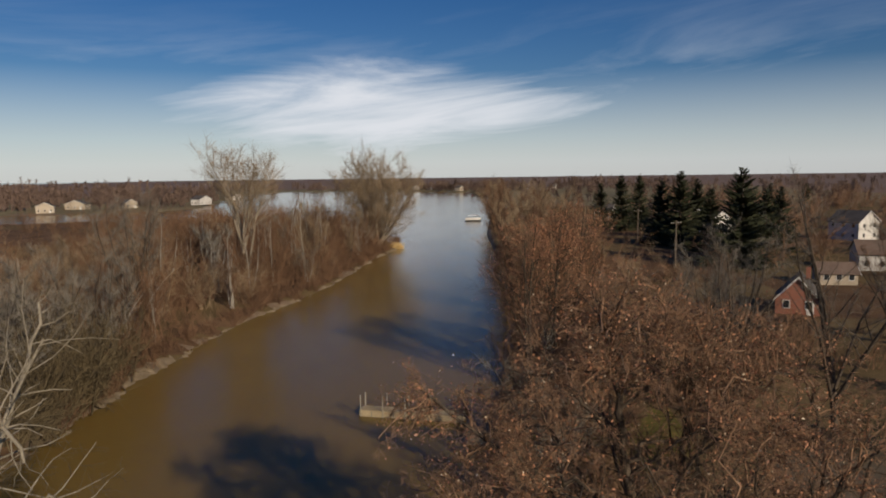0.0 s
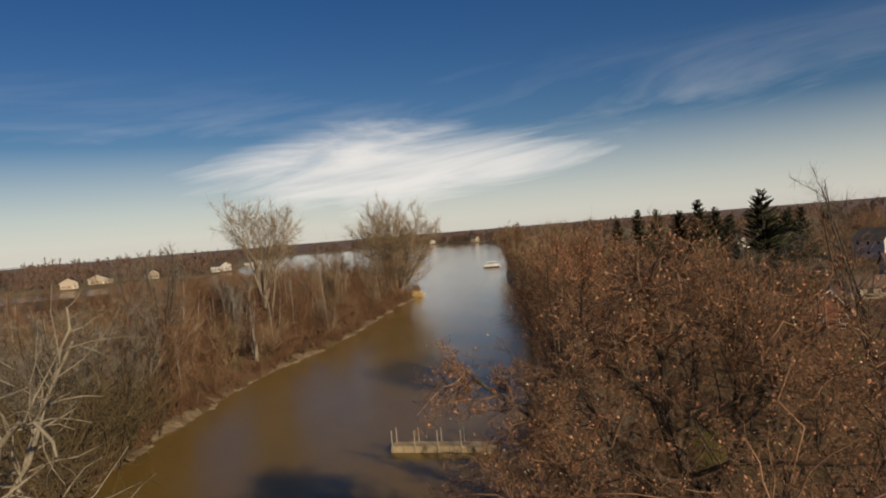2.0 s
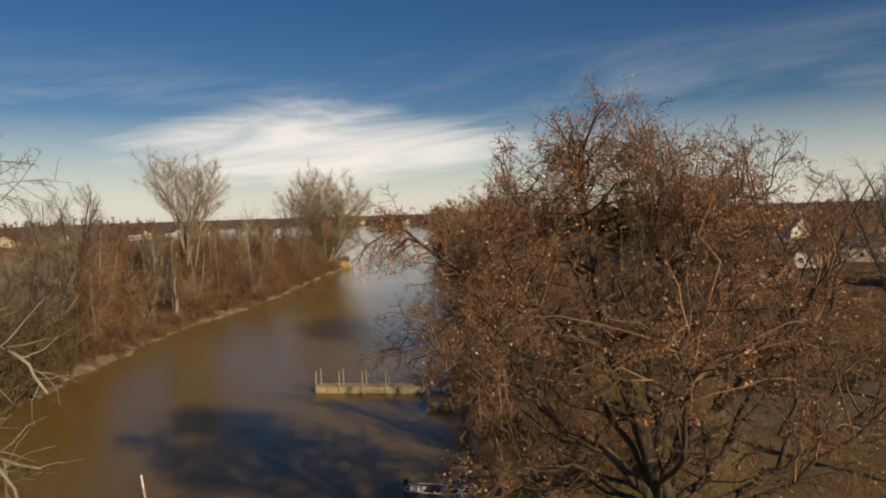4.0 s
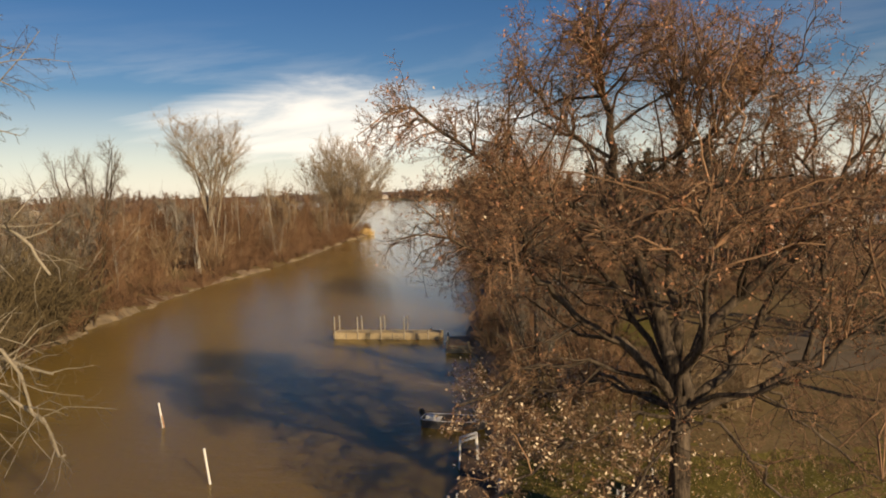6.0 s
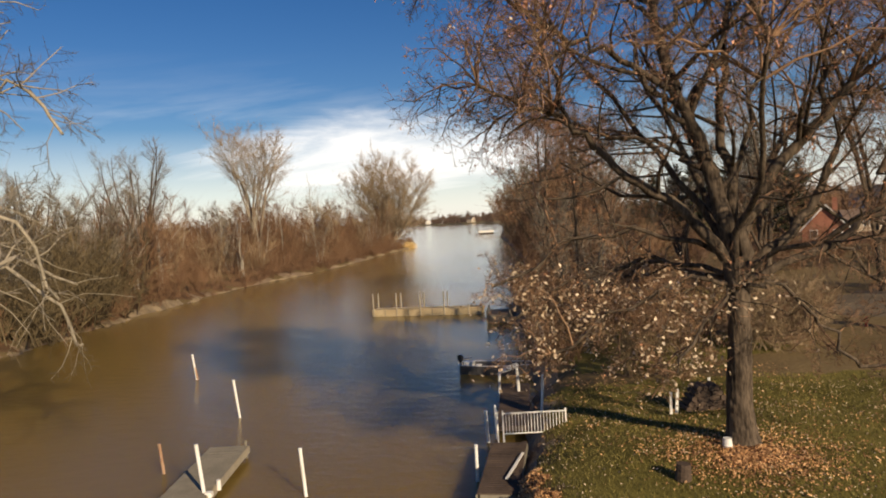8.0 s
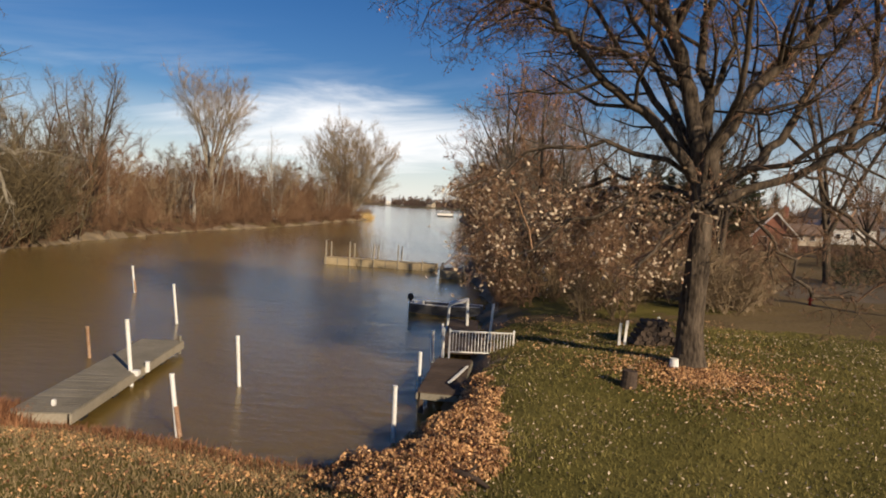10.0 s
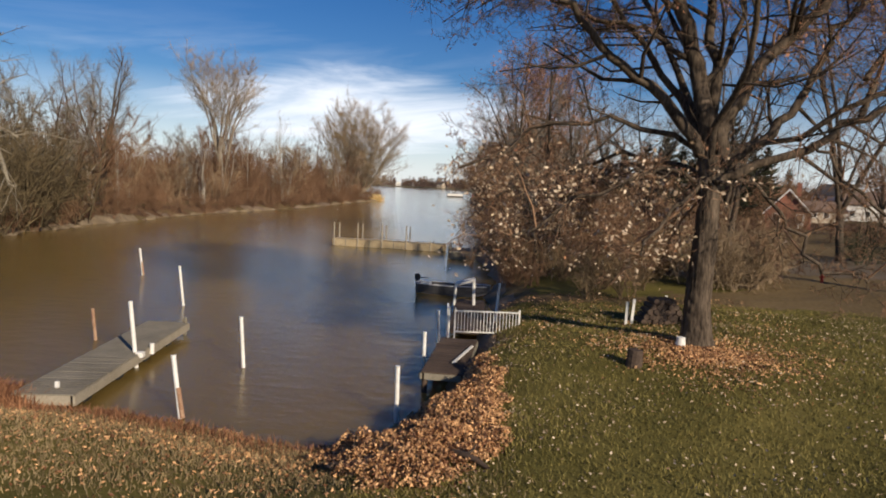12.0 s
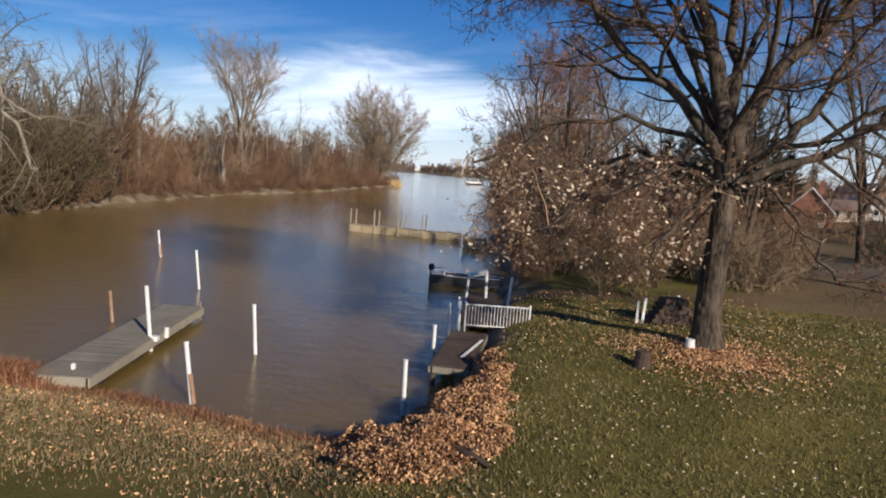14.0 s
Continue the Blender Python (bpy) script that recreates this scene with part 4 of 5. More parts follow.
isl = lambda lo, hi: (lambda x, y: (signed(ISLAND, x, y) > lo) & (signed(ISLAND, x, y) < hi) & (x > -190))
brush("bank_brush", 200, (-70, -30, 38, 218), isl(1.2, 14), SHRUBS, 0.5, 1.5, TWIG_RED, "bare red-brown brush along the island bank", 41)
brush("island_brush", 90, (-190, -40, 40, 280), isl(8, 100), SHRUBS, 0.8, 1.4, TWIG_RED, "bare red-brown brush covering the island", 42)
brush("island_saplings", 125, (-150, -36, 50, 216), isl(3.5, 60), SAPLINGS, 0.7, 2.0, TWIG_RED, "thin bare red-brown saplings on the island", 43)
brush("tan_brush", 70, (-120, -36, 40, 212), isl(1.5, 40), SHRUBS, 0.5, 1.0, TWIG_TAN, "tan dry brush scattered over the island", 44)

east = lambda lo, hi: (lambda x, y: (signed(EAST_LAND, x, y) > lo) & (signed(EAST_LAND, x, y) < hi))
brush("east_bank_brush", 125, (-8, 16, 62, 180), east(0.5, 12), SHRUBS, 0.8, 1.5, TWIG_RED, "bare brush along the wooded river bank", 45)
brush("east_bank_saplings", 40, (-8, 22, 66, 200), east(1.0, 16), SAPLINGS, 0.6, 1.9, TWIG_RED, "bare saplings along the wooded river bank", 46)
brush("field_brush", 60, (22, 75, 85, 260), east(16, 200), SHRUBS, 0.5, 1.1, TWIG_TAN, "tan dry brush in the open field", 47)

rng = np.random.default_rng(61)
protos = [stand("bare_tree", x, y, vase_tree(rng, 18, st, fan, 0.3, n, 1.7, 0.022, 0.2, 0.24, 10), BARK, tw, "bare red-brown tree in the wooded river bank", group="trees of the wooded bank")
          for x, y, st, fan, n, tw in ((8, 100, 6, 0.6, 44, TWIG_RED), (14, 118, 6, 0.5, 42, TWIG_RED), (7, 140, 5, 0.45, 44, TWIG_TAN))]
for x, y, s in [(4, 84, 0.8), (8, 92, 0.85), (4, 104, 0.95), (5, 116, 1.0), (10, 128, 1.05), (3, 126, 1.0), (5, 150, 1.1), (13, 158, 1.1),
                (3, 170, 1.05), (8, 182, 1.1), (1, 196, 1.05), (14, 206, 1.1), (-2, 232, 1.1), (-3, 262, 1.1), (10, 245, 1.1), (-4, 290, 1.1),
                (-4, 330, 1.1), (-5, 380, 1.1), (-6, 430, 1.2), (12, 145, 1.0), (9, 165, 1.1)]:
    c = copy_thing(protos[int(x * 3 + y) % 3], pose(x, y, on(x, y), 0, 0, (x * 37 + y * 11) % 360))
    c.scale = (s, s, s)

# golden reeds at the island's tip
reed_rng = np.random.default_rng(90)
reeds = thing("reed_clump", -32.2, 200.6, 0.0, "golden dry reed clump at the tip of the island", "reeds")
tuft = Tubes()
foot = np.stack([reed_rng.normal(0, 0.85, 700), reed_rng.normal(0, 0.7, 700), np.full(700, -0.2)], 1)
tuft.spikes(foot, np.stack([foot[:, 0] * 0.35 + reed_rng.normal(0, 0.25, 700), reed_rng.normal(0, 0.25, 700), reed_rng.uniform(1.3, 2.6, 700)], 1), np.full(700, 0.035))
part_arrays("reeds", *tuft.arrays(), REED, reeds, kind="stuff")

# bare trees standing over the island brush
isl_rng = np.random.default_rng(66)
iproto = [stand("bare_tree", x, y, vase_tree(isl_rng, h, st, fan, 0.18, n, 1.4, 0.02, 0.18, 0.25, 9), BARK if k % 2 else BARK_WHITE, tw, "bare brown tree rising over the island brush", group="bare trees on the island")
          for k, (x, y, h, st, fan, n, tw) in enumerate(((-44, 104, 13, 3, 0.4, 50, TWIG_RED), (-43, 152, 13, 4, 0.45, 42, TWIG_TAN), (-48, 76, 13, 4, 0.35, 45, TWIG_RED), (-44, 54, 13, 5, 0.45, 45, TWIG_GREY),
                                                         (-52, 118, 14, 3, 0.3, 50, TWIG_GREY)))]
ip, _ = scatter(62, -120, -35, 60, 214, isl(3.5, 50), 67)
for n, (x, y, z) in enumerate(ip):
    k = copy_thing(iproto[3 if y < 66 else (0, 1, 2, 4, 0)[n % 5]], pose(x, y, z, 0, 0, n * 77))
    sc = isl_rng.uniform(0.72, 1.12) * (0.85 if signed(ISLAND, np.array([x]), np.array([y]))[0] < 7 else 1.0)
    k.scale = (sc, sc, sc * isl_rng.uniform(0.9, 1.12))
for x, y, sc in ((-41.5, 50, 1.0), (-46, 49, 1.2), (-50, 56, 1.2), (-43, 62, 0.95), (-44, 67, 1.1)):
    k = copy_thing(iproto[3], pose(x, y, on(x, y), 0, 0, x * 50))
    k.scale = (sc, sc, sc)

# trees on and behind the lawn
for name, x, y, h, r, sp, stems, bark, twig, label in [
        ("maple_tree", 3.4, 38.5, 11.0, 0.2, 0.45, 7, BARK, TWIG_GREY, "upright bare grey tree at the river edge"),
        ("maple_tree", 4.6, 46.0, 7.6, 0.2, 0.7, 8, BARK, TWIG_RED, "dense rounded reddish-brown bare tree near the pier"),
        ("ash_tree", 23.5, 30, 15.0, 0.3, 0.5, 1, BARK, TWIG_GREY, "bare grey tree beside the gravel drive"),
        ("ash_tree", 25.0, 50, 20.0, 0.3, 0.6, 1, BARK, TWIG_GREY, "bare grey tree beyond the gravel drive"),
        ("ash_tree", 31.0, 46, 18.0, 0.3, 0.6, 1, BARK, TWIG_GREY, "tall bare grey tree beyond the gravel drive"),
        ("ash_tree", 18.5, 54, 16.0, 0.28, 0.6, 1, BARK, TWIG_GREY, "bare grey tree beyond the gravel drive"),
        ("ash_tree", 14.0, 60, 13.0, 0.26, 0.6, 1, BARK, TWIG_GREY, "bare grey tree at the lawn's far edge"),
        ("ash_tree", 23.0, 66, 13.0, 0.26, 0.6, 1, BARK, TWIG_GREY, "bare grey tree at the lawn's far edge"),
        ("ash_tree", 42.0, 56, 14.0, 0.28, 0.55, 1, BARK, TWIG_GREY, "bare grey tree near the brick house"),
        ("ash_tree", 52.0, 74, 13.5, 0.28, 0.6, 2, BARK, TWIG_GREY, "bare grey tree among the street's houses"),
        ("ash_tree", 47.0, 84, 12.0, 0.26, 0.6, 2, BARK, TWIG_RED, "bare brown tree among the street's houses"),
        ("ash_tree", 26.0, 84, 11.0, 0.24, 0.65, 2, BARK, TWIG_RED, "bare brown tree in the open field")]:
    made = vase_tree(rng, h * 1.12, 5, 0.5, r, 40, 1.3, 0.01, 0.3, 0.24, 11) if name == "ash_tree" else vase_tree(rng, h * 1.12, stems, sp, r, 50, 1.1, 0.009, 0.2, 0.2, 10)
    stand(name, x, y, made, bark, twig, label)
brush("lawn_edge_brush", 24, (-1, 12, 36, 60), east(0.8, 11), SHRUBS, 0.6, 1.1, TWIG_RED, "bare brush at the lawn's river edge", 48)
brush("drive_brush", 50, (14, 75, 56, 92), east(10, 200), SHRUBS, 0.6, 1.2, TWIG, "dark bare brush beyond the gravel drive", 49)

# thickets behind the oak, tan bushes by the drive, the island's near end
DENSE = [shrub(rng, 3.6, 11, 9, 5) for _ in range(4)]
brush("thicket", 40, (0.5, 13, 28.5, 58), lambda x, y: (signed(EAST_LAND, x, y) > 0.6) & (x < 9 + 0.1 * (y - 28)) & ~((np.abs(x - 4.7) < 1.6) & (y > 38) & (y < 52)), DENSE, 0.4, 0.85, TWIG_DARK, "dense dark bare thicket behind the oak", 148)
brush("red_thicket", 22, (0.5, 12, 30, 62), east(0.6, 8), DENSE, 0.5, 1.1, TWIG_RED, "dense red-brown bare bushes near the river edge", 149)
BUSHY = [shrub(rng, 3.2, 15, 15, 9, 0.7) for _ in range(3)]
for x, y, sc in ((11.6, 32.5, 0.85), (13.0, 34.0, 1.0), (14.4, 36.0, 0.95), (12.4, 36.0, 1.0), (10.6, 34.4, 0.8)):
    v, f = BUSHY[int(x * 7) % 3]
    b = thing("tan_bush", x, y, on(x, y), "rounded tan-twigged bush beside the drive", "bush", "tan bushes by the drive")
    part_arrays("crown", v * sc, f, TWIG_TAN, b, kind="stuff")
brush("island_end_brush", 85, (-54, -34, 40, 66), isl(0.3, 14), DENSE, 0.9, 2.5, TWIG_OLIVE, "dense olive-grey bushes at the island's near end", 150)
brush("tall_brush", 100, (-140, -42, 88, 240), isl(6, 70), DENSE, 1.7, 3.0, TWIG_RED, "tall dense red-brown thicket on the island", 152)
brush("tall_tan_brush", 65, (-120, -40, 60, 225), isl(5, 60), DENSE, 1.3, 2.6, TWIG_TAN, "tall tan bare thicket on the island", 153)
brush("far_island_brush", 150, (-200, -44, 215, 345), isl(2, 90), SHRUBS, 1.3, 2.3, TWIG_RED, "bare red-brown brush on the far part of the island", 154)
brush("shore_brush", 200, (-48, -28, 46, 216), isl(0.1, 2.6), SHRUBS, 0.35, 0.8, TWIG_RED, "low red-brown brush overhanging the island shore", 151)
for x, y, sc in ((25.5, 48, 0.8), (27.2, 50, 0.95), (29.5, 49, 0.8), (33, 52, 0.9)):
    v, f = DENSE[int(x * 5) % 4]
    b = thing("dark_bush", x, y, on(x, y), "dark dense bush beyond the drive", "bush", "dark bushes beyond the drive")
    part_arrays("crown", v * sc, f, NEEDLE, b, kind="stuff")
dense = bare_tree(rng, 18.5, 0.32, 0.75, 3, FULL, first=0.25, limbs=20)
for x, y in ((3.2, 66), (6.0, 71)):
    stand("maple_tree", x, y, dense, BARK, TWIG_RED, "dense reddish bare tree on the wooded bank", leaves=(3000, 0.09, LEAF))


# ---------------------------------------------------------------- conifers
def spruce(rng, h, w):
    t = Tubes()
    t.add(np.array([(0, 0, -0.3), (0, 0, h * 0.5), (0, 0, h)]), [h * 0.016, h * 0.01, 0.02], 6)
    wood = t.arrays()
    vs, fs, n = [], [], 0
    for k in range(int(h * 15)):
        s = 0.02 + 0.96 * rng.random() ** 1.1
        a = rng.uniform(0, 2 * math.pi)
        ln = w * (1.02 - s) ** 0.9 * rng.uniform(0.6, 1.12) + 0.25
        d = np.array([math.cos(a), math.sin(a), -0.2 + 0.6 * s])
        side = np.array([-math.sin(a), math.cos(a), 0])
        for m in range(11):
            u = 0.08 + 0.092 * m
            c0 = np.array([0, 0, h * s]) + d * ln * u + np.array([0, 0, ln * (0.28 * u * u - 0.12 * u)])     # boughs sweep up at their tips
            wd = ln * 0.13 * (1.15 - 0.085 * m) + 0.16
            for g in (-1, 1):
                vs.append(np.array([c0 - d * wd * 0.4, c0 + d * wd * 0.8 + side * g * wd + [0, 0, -wd * rng.uniform(0.1, 0.9)], c0 + d * wd * 1.5 + [0, 0, 0.1 * wd]]))
                fs.append([n, n + 1, n + 2])
                n += 3
    return wood, (np.concatenate(vs), np.array(fs)), None


rng = np.random.default_rng(91)
SPRUCE = [stand("spruce_tree", x, y, spruce(rng, h, w), BARK, NEEDLE, "tall dark green spruce near the houses", group="spruces by the houses")
          for x, y, h, w in ((50.5, 147, 21.3, 8.6), (48.5, 190, 20.5, 7.6), (41, 240, 19.5, 6.2))]
for x, y, s, k in [(49.5, 252, 0.98, 2), (60.8, 162, 0.76, 0), (68, 172, 0.8, 1), (52.5, 176, 0.78, 1), (55.5, 158, 0.8, 1), (45, 196, 0.85, 0), (112, 262, 0.76, 2), (57, 205, 0.85, 0), (37, 262, 0.8, 1), (88, 232, 0.74, 0)]:
    c = copy_thing(SPRUCE[k], pose(x, y, on(x, y), 0, 0, x * 40))
    c.scale = (s, s, s)
clear = lambda x, y: np.min([np.hypot(x - a, y - b) for a, b in ((42.3, 98.5), (58, 122), (76, 143), (63, 210), (99, 200), (70, 262), (92, 150), (76, 104), (115, 235), (44, 300))], axis=0) > 9
brush("town_trees", 90, (46, 190, 112, 380), lambda x, y: clear(x, y) & (x > 40 + 0.05 * y), DENSE, 2.1, 3.6, TWIG, "bare brown trees crowding the town's gardens", 155)
brush("meadow_brush", 66, (9, 41, 62, 140), lambda x, y: clear(x, y) & (x < 42), DENSE, 0.5, 1.1, TWIG_RED, "low red-brown brush in the rough field", 156)
brush("lane_brush", 45, (14, 46, 130, 330), lambda x, y: clear(x, y) & (x < 30 + 0.04 * y), DENSE, 0.5, 1.3, TWIG_TAN, "tan brush along the field lane", 157)

# ---------------------------------------------------------------- floating dock and mooring posts
def pipe_post(x, y, h, lean_x, lean_y, label, mat=PVC, r=0.055, cap=True):
    t = thing("mooring_post", x, y, 0, label, "post", "mooring posts in the river")
    a, b = (-lean_x * 0.3, -lean_y * 0.3, -1.0), (lean_x, lean_y, h)
    part("pipe", rod(a, b, r, sides=14), mat, t)
    if "rust" in label and mat is PVC:
        lo, hi = 0.02, 0.5 * h
        part("stained_foot", rod((lean_x * lo / h, lean_y * lo / h, lo), (lean_x * hi / h, lean_y * hi / h, hi), r * 1.04, sides=14), RUST, t, "rust-stained lower half")
    if cap:
        part("cap", rod((lean_x * 0.985, lean_y * 0.985, h * 0.985), (lean_x * 1.01, lean_y * 1.01, h * 1.02), r * 1.12, sides=14), mat, t)
    return t


for x, y, h, lx, ly, mat, lab in [(-18.6, 36.2, 1.45, -0.22, 0.0, PVC, "leaning pipe post stained with rust"), (-12.8, 28.4, 1.68, -0.22, 0.0, PVC, "white plastic mooring pipe"),
                                  (-7.0, 19.6, 1.5, -0.12, 0.0, PVC, "white plastic mooring pipe"), (-6.85, 15.1, 1.45, -0.28, 0.1, PVC, "rust-streaked white mooring pipe"),
                                  (-1.93, 15.8, 1.35, -0.02, 0.0, PVC, "white plastic mooring pipe by the bank"), (-12.8, 21.75, 1.05, -0.15, 0.0, RUST, "short rusty post beside the dock"),
                                  (-1.72, 20.6, 1.15, 0.0, 0.0, PVC, "white pipe beside the dark deck"), (-1.5, 24.3, 1.15, -0.06, 0.0, PVC, "white pipe beside the dark deck")]:
    pipe_post(x, y, h, lx, ly, lab, mat)


def planked(name, p, q, width, z, thick, boards, mat, label, category, skirt=0.16, frame_mat=None):
    """A plank walk from p to q with separate cross boards, side beams and end beams."""
    p, q = Vector((*p, 0)), Vector((*q, 0))
    ln = (q - p).length
    t = thing(name, p.x, p.y, z, label, category, turn=math.degrees(math.atan2(q.y - p.y, q.x - p.x)))
    fm = frame_mat or mat
    for s in (-1, 1):
        part("side_beam", box(ln, 0.06, skirt, (ln / 2, s * (width / 2 + 0.02), -thick - skirt / 2 - 0.002), 0.006), fm, t)
    for s in (0.03, ln - 0.03):
        part("end_beam", box(0.05, width - 0.14, skirt, (s, 0, -thick - skirt / 2 - 0.002), 0.006), fm, t)
    pitch = ln / boards
    me = None
    r = random.Random(3)
    for n in range(boards):
        if me is None:
            b = part("plank", box(pitch - 0.012, width + 0.03, thick, (0, 0, 0), 0.005), mat, t)
            me = b.data
        else:
            b = new("plank", me)
            b.parent = t
        b.matrix_local = pose(pitch * (n + 0.5), r.uniform(-0.012, 0.012), -thick / 2 + r.uniform(-0.004, 0.004), 0, 0, r.uniform(-0.5, 0.5))
    return t


# frame beams take the paler wood: sunlight on the dock's sides as colour
dock = planked("floating_dock", (-10.12, 14.9), (-11.05, 23.2), 1.4, 0.45, 0.035, 58, WOOD_GREY, "weathered grey plank dock floating on the river", "dock", 0.24, WOOD_PALE)
for n in range(4):
    for s in (-0.4, 0.4):
        part("float_drum", rod((1.0 + 1.9 * n, s - 0.2, -0.36), (1.0 + 1.9 * n, s + 0.2, -0.36), 0.2, sides=12), METAL_DARK, dock)
part("dock_pipe", rod((4.0, -0.66, -1.2), (4.0, -0.42, 1.5), 0.06, sides=14), PVC, dock, "white pipe holding the dock")
part("bracket", box(0.22, 0.22, 0.16, (3.9, -0.74, -0.04), 0.02), PVC, dock)
part("bumper", rod((4.65, -0.8, -0.2), (4.65, -0.8, 0.12), 0.07, sides=12), PVC, dock, "white rubber bumper")
part("cleat", box(0.1, 0.1, 0.16, (0.5, -0.1, 0.08), 0.02), PVC, dock)
part("corner_post", rod((8.25, -0.64, -0.6), (8.25, -0.64, 0.2), 0.05, sides=10), WOOD_GREY, dock)

# dark landing deck at the bank
deck = planked("landing_deck", (-1.0, 18.1), (-0.7, 22.4), 1.15, 0.62, 0.04, 27, WOOD_DARK, "dark weathered plank deck at the water's edge", "deck", 0.18, WOOD_GREY)
for x in (0.15, 2.3, 4.5):
    for y in (-0.5, 0.5):
        part("pile", rod((x, y, -1.8), (x, y, -0.05), 0.08, sides=10), WOOD_DARK, deck)
# added dark sheet, no seen part: gives the black shade below the planks
part("skirting", box(4.2, 0.04, 0.8, (2.15, -0.5, -0.46)), WOOD_DARK, deck, "unseen dark boards added for the black shade under the deck")
board = thing("loose_board", -0.5, 20.1, 0.68, "loose white-painted board lying on the dark deck", "board", turn=77)
part("board", box(2.2, 0.09, 0.04, (0, 0, 0), 0.008), PAINT, board)

# white railing
rail = thing("railing", -0.9, 23.0, 0.62, "white metal railing with slim bars beside the deck", "railing", turn=5)
RL = 2.2
part("top_rail", box(RL, 0.05, 0.05, (RL / 2, 0, 0.82), 0.01), PAINT, rail)
part("bottom_rail", box(RL, 0.04, 0.04, (RL / 2, 0, 0.1), 0.008), PAINT, rail)
for s in (0, RL):
    part("post", box(0.06, 0.06, 1.25, (s, 0, 0.3), 0.01), PAINT, rail)
for n in range(19):
    part("bar", box(0.022, 0.022, 0.68, (RL * (n + 1) / 20, 0, 0.46)), PAINT, rail)

# white ladder rails and frame by the boat
ladder = thing("dock_ladder", -0.75, 29.6, 0.5, "white tube ladder rail at the water's edge", "ladder")
for s in (0, 0.5):
    part("upright", rod((0.42, s, -0.5), (0.36, s, 1.12), 0.065), PAINT, ladder)
    part("arm", rod((-0.42, s, 0.86), (0.37, s, 1.1), 0.065), PAINT, ladder)
    part("outer_leg", rod((-0.5, s, -1.2), (-0.42, s, 0.88), 0.05), PAINT, ladder)
for z in (-0.9, -0.6, -0.3, 0.0, 0.3, 0.6):
    part("rung", rod((-0.47 + 0.03 * z, 0, z), (-0.47 + 0.03 * z, 0.5, z), 0.024), PAINT, ladder)
for x, y, tx, ty, h in [(0.45, 26.2, 0.2, 0.1, 2.0)]:
    p = thing("white_post", x, y, 0, "weathered white wooden post at the water's edge", "post")
    part("shaft", rod((0, 0, -0.8), (tx, ty, h), 0.06, 0.05), PAINT, p)


# jon boat with outboard
def boat(x, y, turn):
    t = thing("jon_boat", x, y, 0.0, "small dark flat-bottomed boat with an outboard motor, moored at the bank", "boat", turn=turn)
    st = [(-2.14, 0.4, 0.16), (-2.0, 0.6, 0.04), (-1.0, 0.7, 0.0), (0.4, 0.7, 0.0), (1.4, 0.58, 0.1), (2.05, 0.38, 0.3)]
    bm = bmesh.new()
    rings = []
    for px, w, b in st:
        top = 0.52 + max(0, px) * 0.05
        rings.append([bm.verts.new(c) for c in ((px, -w, top), (px, -w * 0.82, b - 0.08), (px, w * 0.82, b - 0.08), (px, w, top),
                                                (px, w - 0.05, top), (px, w * 0.78, b), (px, -w * 0.78, b), (px, -w + 0.05, top))])
    for a, b in zip(rings, rings[1:]):
        for n in range(8):
            bm.faces.new((a[n], a[(n + 1) % 8], b[(n + 1) % 8], b[n]))
    bm.faces.new(rings[0][::-1])
    bm.faces.new(rings[-1])
    part("hull", bm, HULL, t)
    for side in (-1, 1):
        rim = Tubes()
        rim.add(np.array([(px, side * (w - 0.02), 0.53 + max(0, px) * 0.05) for px, w, b in st]), [0.035] * len(st), 6)
        part_arrays("gunwale", *rim.arrays(), ALLOY, t, "pale metal rim of the hull")
    ends = Tubes()
    ends.add(np.array([(-2.15, -0.4, 0.53), (-2.18, 0, 0.54), (-2.15, 0.4, 0.53)]), [0.035] * 3, 6)
    part_arrays("transom_cap", *ends.arrays(), ALLOY, t, "pale metal rim of the hull")
    for px, w in ((-1.2, 1.25), (0.1, 1.28), (1.2, 1.1)):
        part("seat", box(0.3, w, 0.05, (px, 0, 0.36), 0.01), PAINT, t, "pale bench seat")
    m = part("motor", box(0.3, 0.26, 0.4, (-2.2, 0.05, 0.82), 0.06), METAL_DARK, t, "black outboard motor")
    part("shaft", rod((-2.2, 0, 0.6), (-2.25, 0, -0.4), 0.06), METAL_DARK, m)
    part("tiller", rod((-2.0, 0, 0.8), (-1.5, 0.1, 0.85), 0.02), METAL_DARK, m)
    part("cooler", box(0.55, 0.4, 0.34, (-1.6, -0.12, 0.5), 0.03), PAINT, t, "white cooler box")
    return t


jon = boat(-1.5, 35.4, -14)
jon.scale = (0.92, 0.92, 0.92)

# ---------------------------------------------------------------- pier further along
pier = planked("pier", (-13.1, 59.4), (-3.3, 58.2), 1.3, 0.6, 0.05, 60, WOOD_TAN, "sunlit tan timber pier on posts", "pier", 0.55, WOOD_TAN)
for n in range(5):
    for s in (-0.72, 0.72):
        h = 1.45 if n < 4 else 0.3
        part("post", rod((0.15 + 2.15 * n, s, -1.8), (0.15 + 2.15 * n, s, h - 0.15 * (s > 0)), 0.06, 0.055), WOOD_PALE, pier, "bleached timber post")

for n in range(5):
    part("batten", box(0.09, 0.03, 0.56, (1.2 + 2.15 * n, -0.7, -0.33), 0.006), WOOD_GREY, pier, "weathered batten over the skirting joint")

